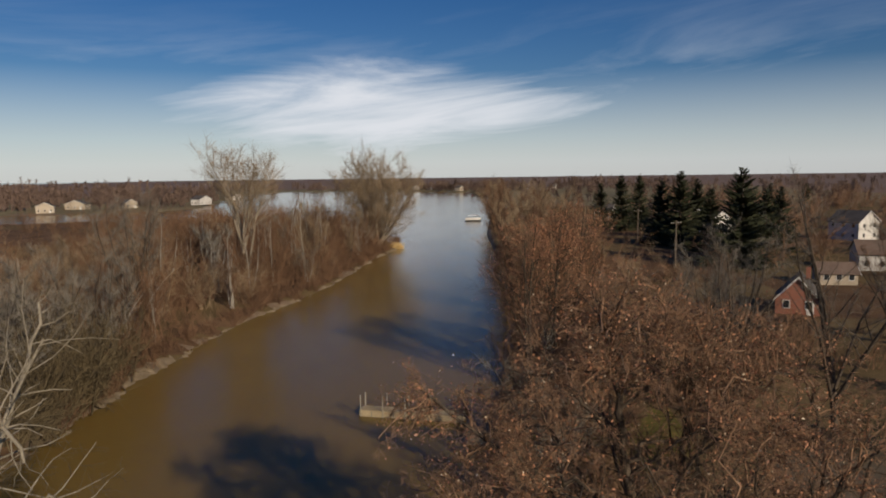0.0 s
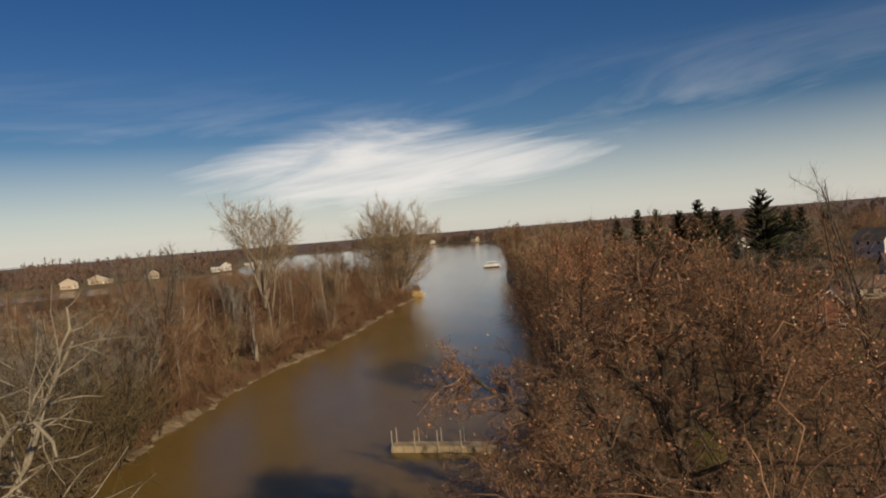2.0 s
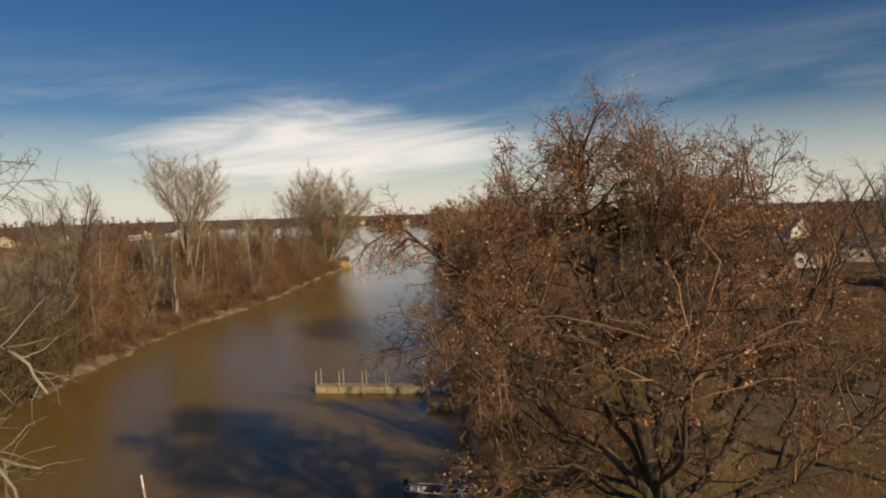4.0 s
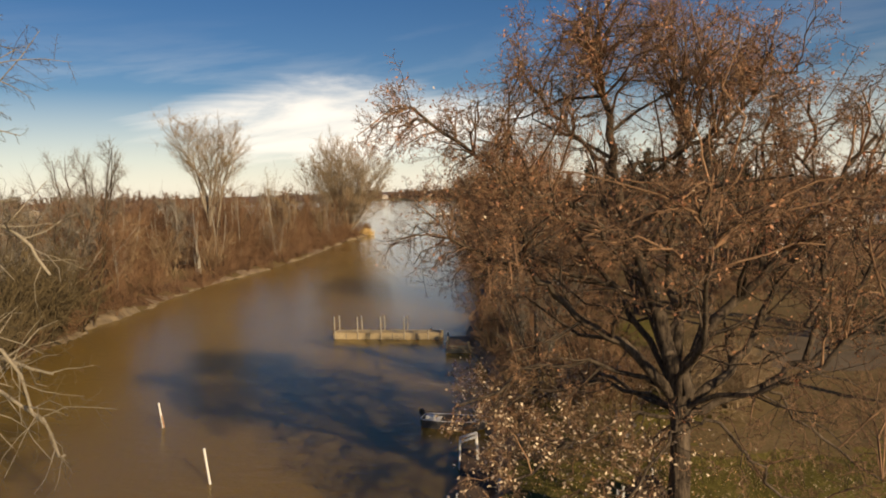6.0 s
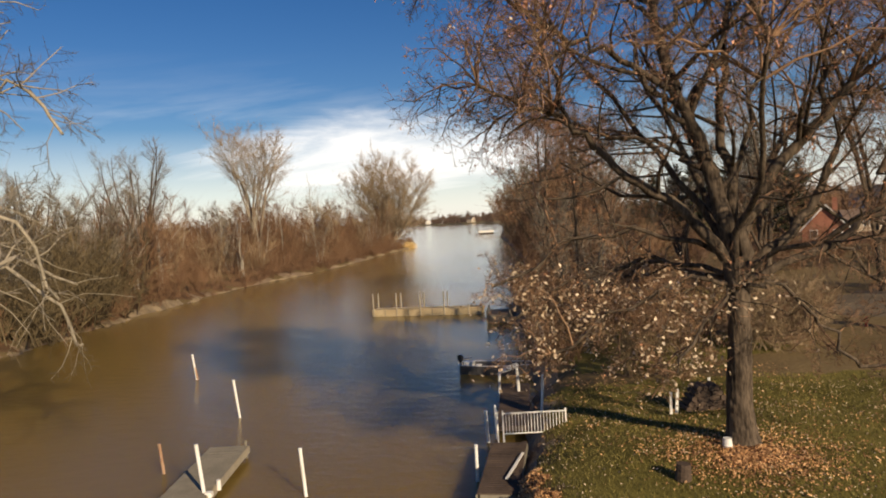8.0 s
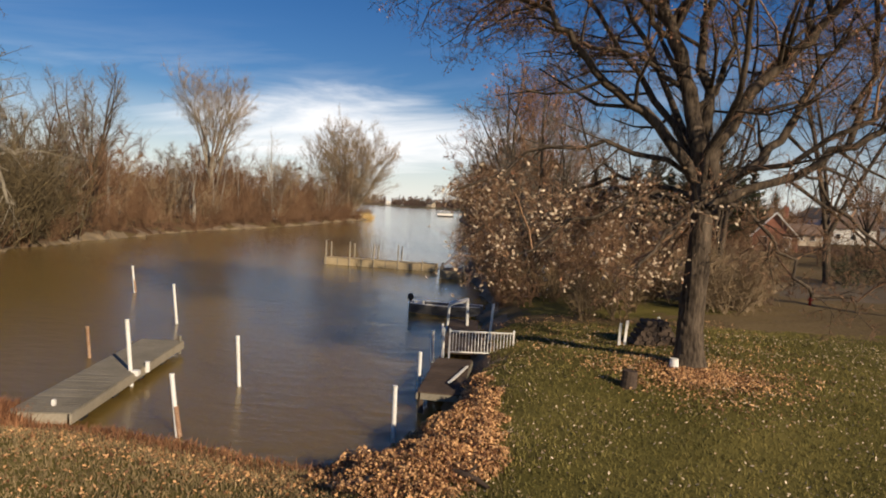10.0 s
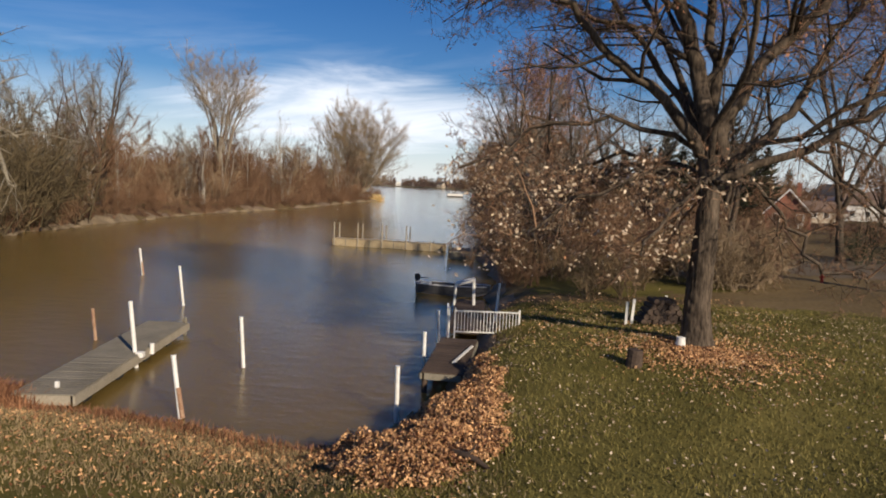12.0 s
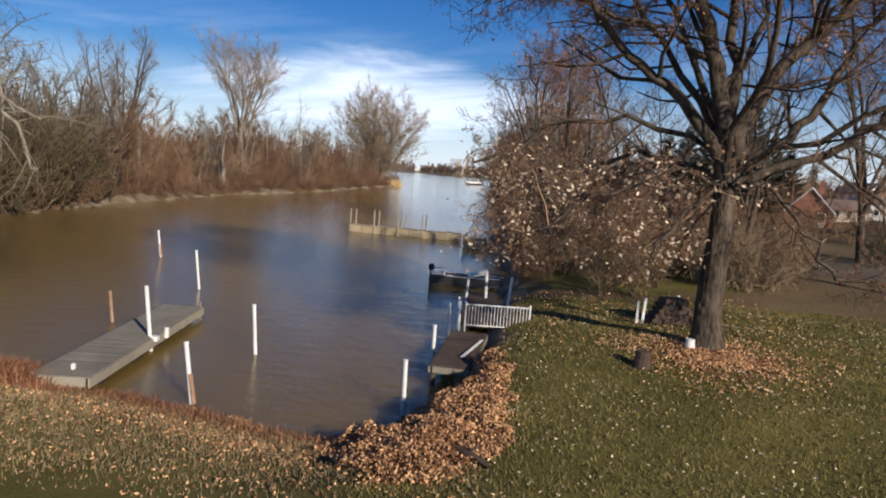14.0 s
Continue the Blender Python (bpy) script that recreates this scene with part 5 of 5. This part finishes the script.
# cut branches heaped where the pier meets the bank
heap_rng = np.random.default_rng(171)
for x, y, k in ((-0.7, 55.6, 1.0), (-1.5, 52.6, 0.8), (0.6, 57.4, 1.1)):
    v, f = shrub(heap_rng, 3.0, 16, 7, 4, 0.8)
    v = v[:, [2, 0, 1]] * (0.75 * k, 0.9 * k, 0.3 * k) + (-1.2 * k, 0, 0.28)
    heap = thing("branch_heap", x, y, max(on(x, y), 0.05), "grey heap of cut branches lying on the bank beside the pier", "branches", "branch heaps by the pier", turn=160 + 30 * k)
    part_arrays("branches", v, f, TWIG_GREY, heap, kind="stuff")

# timber crib where the pier meets the bank
crib = thing("timber_crib", -1.7, 54.4, 0.0, "weathered timber crib holding the bank beside the pier", "bulkhead")
for n in range(3):
    z = 0.02 + 0.24 * n
    part("front_board", box(1.9, 0.09, 0.22, (0, -1.9, z), 0.012), WOOD_GREY, crib)
    part("side_board", box(0.09, 3.7, 0.22, (-0.9, 0, z), 0.012), WOOD_GREY, crib)
for x, y in ((-0.98, -1.98), (0.8, -1.98), (-0.98, 0.2), (-0.98, 1.8)):
    part("pile", rod((x, y, -1.4), (x, y, 0.95), 0.08, 0.075, 10), WOOD_GREY, crib)
part("fill", box(1.75, 3.6, 0.5, (0.03, 0.02, 0.3), 0.05), MUD, crib, "packed soil inside the boards")

# short return panel of the railing, on the river side
back = thing("railing", -1.1, 23.0, 0.62, "short white railing panel facing the river", "railing", turn=97)
part("top_rail", box(0.75, 0.05, 0.05, (0.375, 0, 0.82), 0.01), PAINT, back)
part("bottom_rail", box(0.75, 0.04, 0.04, (0.375, 0, 0.1), 0.008), PAINT, back)
for s in (0.03, 0.75):
    part("post", box(0.06, 0.06, 1.25, (s, 0, 0.3), 0.01), PAINT, back)
for n in range(5):
    part("bar", box(0.022, 0.022, 0.68, (0.75 * (n + 1) / 6, 0, 0.46)), PAINT, back)

# dark gangway behind the railing
planked("gangway", (-0.6, 24.6), (-0.5, 31.0), 1.2, 0.5, 0.04, 34, WOOD_DARK, "dark plank gangway along the bank by the boat", "gangway", 0.16)

# things behind the oak and on the drive
x, y = 6.1, 23.3
# size and dark wood colour also stand for the oak trunk's shadow here
pile = thing("wood_pile", x, y, on(x, y), "stacked wood pile behind the oak, darkened for the trunk's shade", "wood pile", turn=8)
r = random.Random(8)
for row in range(5):
    for n in range(8 - row):
        cx = -0.75 + 0.2 * n + 0.1 * row
        part("log", rod((cx, -0.35 + r.uniform(-0.05, 0.05), 0.1 + 0.17 * row), (cx, 0.35, 0.1 + 0.17 * row), 0.1, 0.095, 9), WOOD_DARK, pile)
for x, y, h, tx in ((4.75, 22.6, 0.75, 0.03), (4.95, 22.7, 0.85, 0.06), (6.5, 24.4, 0.8, 0.0)):
    st = thing("garden_stake", x, y, on(x, y), "white-painted wooden stake in the lawn", "stake", "stakes behind the oak")
    part("stake", box(0.09, 0.04, h + 0.2, (tx / 2, 0, h / 2 - 0.1), 0.006, (0, tx * 60, 0)), PAINT, st)
x, y = 18.0, 37.2
hyd = thing("fire_hydrant", x, y, on(x, y), "small red hydrant beside the gravel drive", "hydrant")
hyd.scale = (0.7, 0.7, 0.7)
part("barrel", rod((0, 0, 0), (0, 0, 0.55), 0.11, 0.1, 14), RED, hyd)
part("bonnet", rod((0, 0, 0.55), (0, 0, 0.72), 0.13, 0.05, 14), RED, hyd)
part("outlet", rod((-0.2, 0, 0.42), (0.2, 0, 0.42), 0.06, 0.06, 12), RED, hyd)
part("flange", rod((0, 0, 0), (0, 0, 0.05), 0.16, 0.16, 14), RED, hyd)
x, y = 3.9, 61.3
lp = thing("white_post", x, y, on(x, y), "slim white post standing on the lawn near the pier", "post")
part("shaft", rod((0, 0, -0.2), (0.02, 0, 2.0), 0.06, 0.05), PAINT, lp)

# ---------------------------------------------------------------- houses
def house(name, x, y, w, d, h, ridge, turn, wall, roof, label, windows=2, storeys=1, chimney=False, group=""):
    """A gabled house; the ridge runs along its local y."""
    z = on(x, y) - 0.1
    t = thing(name, x, y, z, label, "house", group, turn)
    bm = bmesh.new()
    prof = [(-w / 2, 0), (w / 2, 0), (w / 2, h), (0, h + ridge), (-w / 2, h)]
    a = [bm.verts.new((px, -d / 2, pz)) for px, pz in prof]
    b = [bm.verts.new((px, d / 2, pz)) for px, pz in prof]
    bm.faces.new(a)
    bm.faces.new(b[::-1])
    for n in range(5):
        bm.faces.new((a[n], b[n], b[(n + 1) % 5], a[(n + 1) % 5]))
    part("wall", bm, wall, t)
    sl = math.atan2(ridge, w / 2)
    ln = math.hypot(ridge, w / 2) + 0.45
    for s in (-1, 1):
        cx, cz = s * (ln / 2 - 0.02) * math.cos(sl), h + ridge - (ln / 2 - 0.02) * math.sin(sl) + 0.1
        r = part("roof", box(ln, d + 0.7, 0.14, (cx, 0, cz), 0.02, (0, math.degrees(sl) * s, 0)), roof, t)
        part("barge_board", box(ln, 0.05, 0.2, (cx, -d / 2 - 0.37, cz), 0.0, (0, math.degrees(sl) * s, 0)), PAINT, r, "white barge board")
    for st in range(storeys):
        for n in range(windows):
            wx = (n + 0.5) / windows * w - w / 2
            win = part("window", box(1.0, 0.06, 1.25, (wx, -d / 2 - 0.02, 1.6 + 2.7 * st), 0.0), PAINT, t, "white window frame")
            part("pane", box(0.82, 0.03, 1.05, (wx, -d / 2 - 0.06, 1.6 + 2.7 * st)), GLASS, win)
        for n in range(3):
            wy = (n + 0.5) / 3 * d - d / 2
            for s in (-1, 1):
                win = part("window", box(0.06, 1.0, 1.2, (s * (w / 2 + 0.02), wy, 1.6 + 2.7 * st)), PAINT, t, "white window frame")
                part("pane", box(0.03, 0.8, 1.0, (s * (w / 2 + 0.06), wy, 1.6 + 2.7 * st)), GLASS, win)
    part("door", box(0.95, 0.06, 2.05, (w * 0.28, -d / 2 - 0.03, 1.05)), PAINT, t)
    if chimney:
        part("chimney", box(0.6, 0.6, 1.8, (w * 0.2, d * 0.1, h + ridge + 0.2)), BRICK, t)
    return t


house("brick_house", 43.7, 101.5, 5.8, 7, 2.3, 3.2, -24, BRICK, ROOF, "red brick gabled house with white trim", 2, 1, True)
house("white_house", 63, 210, 8, 9, 5.2, 3.0, 20, SIDING, ROOF, "white-sided gabled house among spruces", 2, 2)
house("white_house", 76, 143, 9, 8, 3.4, 2.4, 75, SIDING, ROOF_BROWN, "low white house with a brown roof", 3, 1)
house("tan_house", 60, 126, 6, 6, 2.2, 1.6, 80, SIDING_TAN, ROOF_BROWN, "low tan house with a brown roof", 3, 1)
house("white_house", 99, 200, 9, 9, 5.2, 3.0, 30, SIDING, ROOF, "white-sided gabled house in the town", 2, 2)
house("white_house", 115, 235, 10, 8, 3.4, 2.6, 60, SIDING, ROOF, "white-sided house among bare trees", 3, 1)
house("grey_house", 76, 104, 10, 9, 3.6, 2.6, 40, SIDING_TAN, ROOF, "grey-roofed house beside the drive", 3, 1)
house("white_house", 70, 262, 10, 9, 4.6, 2.8, 25, SIDING, ROOF, "white-sided house along the street", 3, 1)
house("white_house", 92, 150, 9, 8, 3.6, 2.4, 50, SIDING, ROOF, "white-sided house among bare trees", 3, 1)
house("white_house", 44, 300, 9, 8, 4, 2.5, 70, SIDING, ROOF, "small white house by the road", 3, 1)

# far houses over the water
for x, y, w, d, h, turn, m, lab in [(-284, 432, 13, 9, 3.6, 10, SIDING_TAN, "long cream house on the far bank"), (-229, 500, 15, 8, 4.2, 80, SIDING, "long white house on the far lawn"),
                                    (-283, 398, 10, 8, 4, 30, SIDING_TAN, "tan house on the far bank"), (-256, 447, 8, 7, 3.4, 50, SIDING_TAN, "small white house on the far bank"),
                                    (-248, 610, 14, 9, 5, 70, SIDING, "white house on the far bank"),
                                    (-94, 862, 7, 6, 3, 75, SIDING, "white house on the far shore"), (-112, 875, 7, 6, 3, 10, SIDING, "white house on the far shore"),
                                    (-52, 806, 9, 7, 3.6, 60, SIDING_TAN, "tan house on the far shore"), (24, 790, 12, 10, 5, 0, SIDING_TAN, "tan house on the far shore"),
                                    (52, 740, 11, 8, 4.2, 75, SIDING_TAN, "tan house on the far shore")]:
    house("lakeside_house", x, y, w, d, h, 2.6, turn, m, ROOF, lab, 3, 1, group="houses along the far shore")


# utility poles along the road
def utility_pole(x, y, h, turn):
    t = thing("utility_pole", x, y, on(x, y) - 0.2, "weathered wooden utility pole with a crossarm", "utility pole", "poles along the road", turn)
    part("pole", rod((0, 0, 0), (0, 0, h), 0.17, 0.11), POLE, t)
    arm = part("crossarm", box(2.4, 0.1, 0.12, (0, 0.12, h - 0.6), 0.01), POLE, t)
    for s in (-1.05, -0.5, 0.5, 1.05):
        part("insulator", rod((s, 0.12, h - 0.54), (s, 0.12, h - 0.36), 0.05, 0.03, 8), PAINT, arm)
    return t


for x, y in ((36.9, 146.5), (37.6, 191.7), (44.4, 276)):
    utility_pole(x, y, 10.5, 10)


# pontoon boat far up the river
pb = thing("pontoon_boat", -14, 318, 0, "white pontoon boat moored near the wooded bank", "boat", turn=8)
for s in (-0.9, 0.9):
    part("pontoon", rod((-3.6, s, 0.15), (3.6, s, 0.15), 0.36), METAL_DARK, pb)
part("deck", box(7.2, 2.6, 0.14, (0, 0, 0.6), 0.02), PAINT, pb)
for s in (-1.25, 1.25):
    part("fence", box(7.0, 0.06, 0.75, (0, s, 1.05), 0.01), PAINT, pb)
for a in (-2.0, 2.0):
    for s in (-1.2, 1.2):
        part("canopy_post", rod((a, s, 0.7), (a, s, 2.5), 0.04), PAINT, pb)
part("canopy", box(4.6, 2.6, 0.12, (0, 0, 2.55), 0.03), PAINT, pb)

# ---------------------------------------------------------------- far woods
rng = np.random.default_rng(101)
CLUMP = []
for _ in range(5):
    t = Tubes()
    for s in range(5):
        a = rng.uniform(0, 6.28)
        d = np.array([math.cos(a) * 0.35, math.sin(a) * 0.35, 1])
        p = bent(rng, (rng.normal(0, 2.5), rng.normal(0, 2.5), -0.3), d / np.linalg.norm(d), rng.uniform(8, 14), 3, 0.06, 0.1)
        t.add(p, [0.4, 0.25, 0.08], 3)
        u = rng.random((34, 1))
        v = rng.normal(0, 1, (34, 3)) * (1, 1, 0.5) + (0, 0, 0.7)
        v *= rng.uniform(1.2, 3.4, (34, 1)) / np.linalg.norm(v, axis=1, keepdims=True)
        t.spikes(p[1] + (p[2] - p[1]) * u - (0, 0, 2.5) * (1 - u), v, np.full(34, 0.28))
    CLUMP.append(t.arrays())


def woods(name, n, area, test, lo, hi, seed, label):
    p, r = scatter(n, *area, test, seed)
    v, f = spread_copies(CLUMP, np.c_[p, r.uniform(lo, hi, len(p))], r)
    return tagged(new(name, mesh_tris(name, v, f, [FARWOOD])), label, "woods", kind="stuff")


woods("far_woods", 210, (-420, 220, 760, 960), lambda x, y: signed(EAST_LAND, x, y) > 6, 0.5, 1.1, 1, "bare grey-brown woods along the far shore")
woods("west_woods", 150, (-900, -215, 390, 850), lambda x, y: (signed(WEST_LAND, x, y) > 30), 0.6, 1.6, 2, "bare brown woods behind the houses across the water")
woods("town_woods", 150, (0, 500, 170, 700), lambda x, y: (signed(EAST_LAND, x, y) > 22) & (np.hypot(x - 99, y - 200) > 14) & (np.hypot(x - 63, y - 210) > 12), 0.6, 1.1, 3, "bare trees among the houses of the town")
woods("side_woods", 85, (75, 420, 60, 170), lambda x, y: (x > 60 + 0.25 * y) & (np.hypot(x - 76, y - 104) > 14), 0.6, 1.0, 4, "bare trees along the street")

woods("shore_woods", 150, (-430, -228, 408, 600), lambda x, y: (signed(WEST_LAND, x, y) > 9), 0.6, 1.15, 6, "bare brown trees round the houses across the water")
woods("far_shore_woods", 110, (-190, 90, 735, 905), lambda x, y: (signed(EAST_LAND, x, y) > 3) & (signed(EAST_LAND, x, y) < 60), 0.45, 0.85, 7, "bare brown trees lining the far shore")
woods("horizon_woods", 150, (60, 1500, 720, 1500), lambda x, y: y > 720 - 0.1 * x, 0.6, 1.0, 5, "bare woods on the horizon beyond the town")

# ---------------------------------------------------------------- lawn clutter
x, y = 5.4, 18.6
bucket = thing("bucket", x, y, on(x, y), "upturned white plastic bucket at the foot of the oak", "bucket")
part("shell", rod((0, 0, 0), (0, 0, 0.28), 0.14, 0.115, 18), PAINT, bucket)
part("rim", rod((0, 0, 0.0), (0, 0, 0.035), 0.155, 0.155, 18), PAINT, bucket)
x, y = 3.75, 16.7
stump = thing("tree_stump", x, y, on(x, y), "short dark cut stump in fallen leaves", "stump")
part("stump", rod((0, 0, -0.1), (0.03, 0, 0.42), 0.22, 0.18, 12), WOOD_DARK, stump)
x, y = -0.1, 10.85
stick = thing("fallen_limb", x, y, on(x, y), "short dark fallen limb lying in the lawn leaves", "limb", turn=-38)
tube = Tubes()
tube.add(np.array([(-0.4, 0.02, 0.1), (-0.17, -0.02, 0.13), (0.1, 0.01, 0.11), (0.38, -0.03, 0.07)]), [0.05, 0.06, 0.055, 0.03], 9)
tube.add(np.array([(-0.1, 0.0, 0.14), (-0.02, 0.08, 0.24), (0.0, 0.12, 0.32)]), [0.03, 0.024, 0.012], 6)
part_arrays("limb", *tube.arrays(), WOOD_DARK, stick)
x, y = 4.8, 49
chair = thing("lawn_chair", x, y, on(x, y), "white plastic lawn chair on the grass near the pier", "chair")
part("seat", box(0.5, 0.5, 0.05, (0, 0, 0.42), 0.02), PAINT, chair)
part("backrest", box(0.5, 0.05, 0.55, (0, 0.25, 0.72), 0.02, (-12, 0, 0)), PAINT, chair)
for a in (-0.22, 0.22):
    for b in (-0.22, 0.22):
        part("leg", rod((a, b, 0), (a * 0.9, b * 0.9, 0.42), 0.03), PAINT, chair)
    part("armrest", box(0.06, 0.5, 0.04, (a * 1.15, 0, 0.64), 0.01), PAINT, chair)

# fallen leaves and grass
rng = np.random.default_rng(201)


def litter(name, n, pick, size, mat, label, seed):
    r = np.random.default_rng(seed)
    x, y = pick(r, n)
    k = shore(x, y)[0] > 0.12
    x, y = x[k], y[k]
    z = height(x, y) + 0.03 + r.uniform(0, 0.04, len(x))
    v, f = leaf_cloud(r, np.stack([x, y, z], 1), size, 0.0)
    c = np.repeat(np.stack([x, y, z], 1), 4, 0)
    v = c + (v - c) * (1, 1, 0.85)
    return tagged(new(name, mesh_tris(name, v, f, [mat])), label, "fallen leaves", kind="stuff")


def ring(r, n):
    a = r.uniform(0, 2 * math.pi, n)
    d = np.abs(r.normal(0, 1.0, n)) * 1.3 * (1 + 0.2 * np.sin(3 * a) + 0.12 * np.sin(7 * a + 1))
    return OAK[0] + np.cos(a) * d * 1.15, OAK[1] - 1.0 + np.sin(a) * d


litter("oak_leaf_litter", 8500, ring, 0.04, LEAF_LITTER, "russet fallen leaves round the foot of the oak", 1)
litter("shade_leaves", 1500, lambda r, n: (r.uniform(0.3, 11, n), r.uniform(20, 30, n)), 0.042, LEAF_LITTER, "brown leaves on the lawn behind the oak", 14)


def strewn(r, n):
    x, y = r.uniform(-1.5, 16, n), 8.5 + 18 * r.random(n) ** 0.8
    k = r.random(n) < 0.55 + 0.6 * wavy(x, y, 1.1) - 0.3 * ((x < 3) & (y > 16))
    return x[k], y[k]


litter("lawn_leaves", 10500, strewn, 0.034, LEAF_PALE, "pale fallen leaves strewn over the lawn", 2)


def bank(r, n):
    pts = np.array(RIVER_EAST[3:15], float)
    k = np.minimum((len(pts) - 1) * r.random(n) ** 0.6, len(pts) - 2).astype(int)
    s = r.random(n)
    p = pts[k] + (pts[k + 1] - pts[k]) * s[:, None]
    return p[:, 0] + r.normal(0.15, 0.5, n), p[:, 1] + r.normal(-0.7, 0.7, n)


litter("near_leaves", 2600, lambda r, n: (r.uniform(-13, 0, n), r.uniform(9, 16, n)), 0.04, LEAF_LITTER, "fallen leaves in the dry bank grass", 9)
litter("bank_leaves", 8000, bank, 0.05, LEAF_LITTER, "thick russet leaves on the river bank", 3)


# dead leaves heaped knee-deep along the bank below the deck
HEAP = [(-3.3, 13.2), (-2.3, 13.6), (-1.75, 15.2), (-1.1, 16.2), (-0.55, 17.2), (-0.3, 18.7), (0.1, 18.6), (0.45, 16.4), (0.45, 13.4), (0.3, 11.0), (-0.6, 9.7), (-1.6, 9.9), (-2.5, 11.2)]


def heaped(name, n, size, mat, label, seed):
    r = np.random.default_rng(seed)
    x, y = r.uniform(-3.5, 1.0, n), r.uniform(9.4, 19.0, n)
    edge = signed(HEAP, x, y) + 0.28 * wavy(x, y, 2.4) + 0.12 * wavy(x, y, 6.0)
    k = (edge > 0.75 * r.random(n) ** 1.5 - 0.1) & (shore(x, y)[0] > -0.12) & (r.random(n) < 0.75 + 0.5 * wavy(x, y, 1.7))
    x, y, edge = x[k], y[k], np.clip(edge[k], 0.1, 0.9)
    deep = (0.1 + 0.2 * edge) * (1.0 + 0.55 * wavy(x, y, 5.0) + 0.35 * wavy(x, y, 11.0))
    z = np.maximum(height(x, y), 0.0) + 0.02 + deep * r.random(len(x)) ** 0.6
    v, f = leaf_cloud(r, np.stack([x, y, z], 1), size, 0.0)
    return tagged(new(name, mesh_tris(name, v, f, [mat])), label, "fallen leaves", kind="stuff")


heaped("deck_bank_leaves", 125000, 0.036, LEAF_LITTER, "deep russet drift of dead leaves on the bank below the deck", 12)


def blades(name, n, pick, h, mat, label, seed, lo=0.8, fade=2.2):
    r = np.random.default_rng(seed)
    x, y = pick(r, n)
    k = (shore(x, y)[0] > lo) & (np.minimum(y - y.min(), x.max() - x) >= fade * r.random(n))
    x, y = x[k], y[k]
    n = len(x)
    p = np.stack([x, y, height(x, y) - 0.01], 1)
    a = r.uniform(0, 2 * math.pi, n)
    w = np.stack([np.cos(a), np.sin(a), 0 * a], 1) * 0.012 * (h / 0.08) ** 0.5
    tip = p + np.stack([r.normal(0, 0.45, n), r.normal(0, 0.45, n), np.ones(n)], 1) * h * r.uniform(0.6, 1.4, (n, 1))
    v = np.stack([p - w, p + w, tip], 1).reshape(-1, 3)
    f = np.arange(3 * n).reshape(-1, 3)
    return tagged(new(name, mesh_tris(name, v, f, [mat])), label, "grass", kind="stuff")


blades("lawn_grass", 90000, lambda r, n: (r.uniform(-2, 16, n), 8 + 20 * r.random(n) ** 1.3), 0.075, BLADE, "short olive lawn grass", 5)
blades("near_bank_grass", 42000, lambda r, n: (r.uniform(-14, 1, n), r.uniform(9.0, 16, n)), 0.085, BLADE_DRY, "short dry tan grass on the near bank", 8, 0.25)
def fringe(r, n):
    pts = np.array(RIVER_EAST[5:14], float)
    k = r.integers(0, len(pts) - 1, n)
    p = pts[k] + (pts[k + 1] - pts[k]) * r.random(n)[:, None]
    keep = np.repeat(r.normal(0, 0.5, (n // 12 + 1, 2)), 12, 0)[:n]
    return p[:, 0] + keep[:, 0] * 0.4 + r.normal(0, 0.12, n), p[:, 1] - 0.45 + keep[:, 1] * 0.45 + r.normal(0, 0.12, n)


blades("bank_weeds", 6500, fringe, 0.2, WEED, "russet dead weeds fringing the river bank", 16, 0.02)
blades("bank_grass", 14000, bank, 0.13, BLADE_DRY, "dry tan grass along the bank", 6, 0.25)


def dock_end(r, n):
    c = np.repeat(np.stack([r.uniform(-13.6, -10.3, n // 25 + 1), r.uniform(14.4, 16.1, n // 25 + 1)], 1), 25, 0)[:n]
    return c[:, 0] + r.normal(0, 0.13, n), c[:, 1] + r.normal(0, 0.1, n)


blades("dock_weeds", 5000, dock_end, 0.36, WEED, "russet dead weeds growing round the dock's end", 18, 0.02, 0.0)
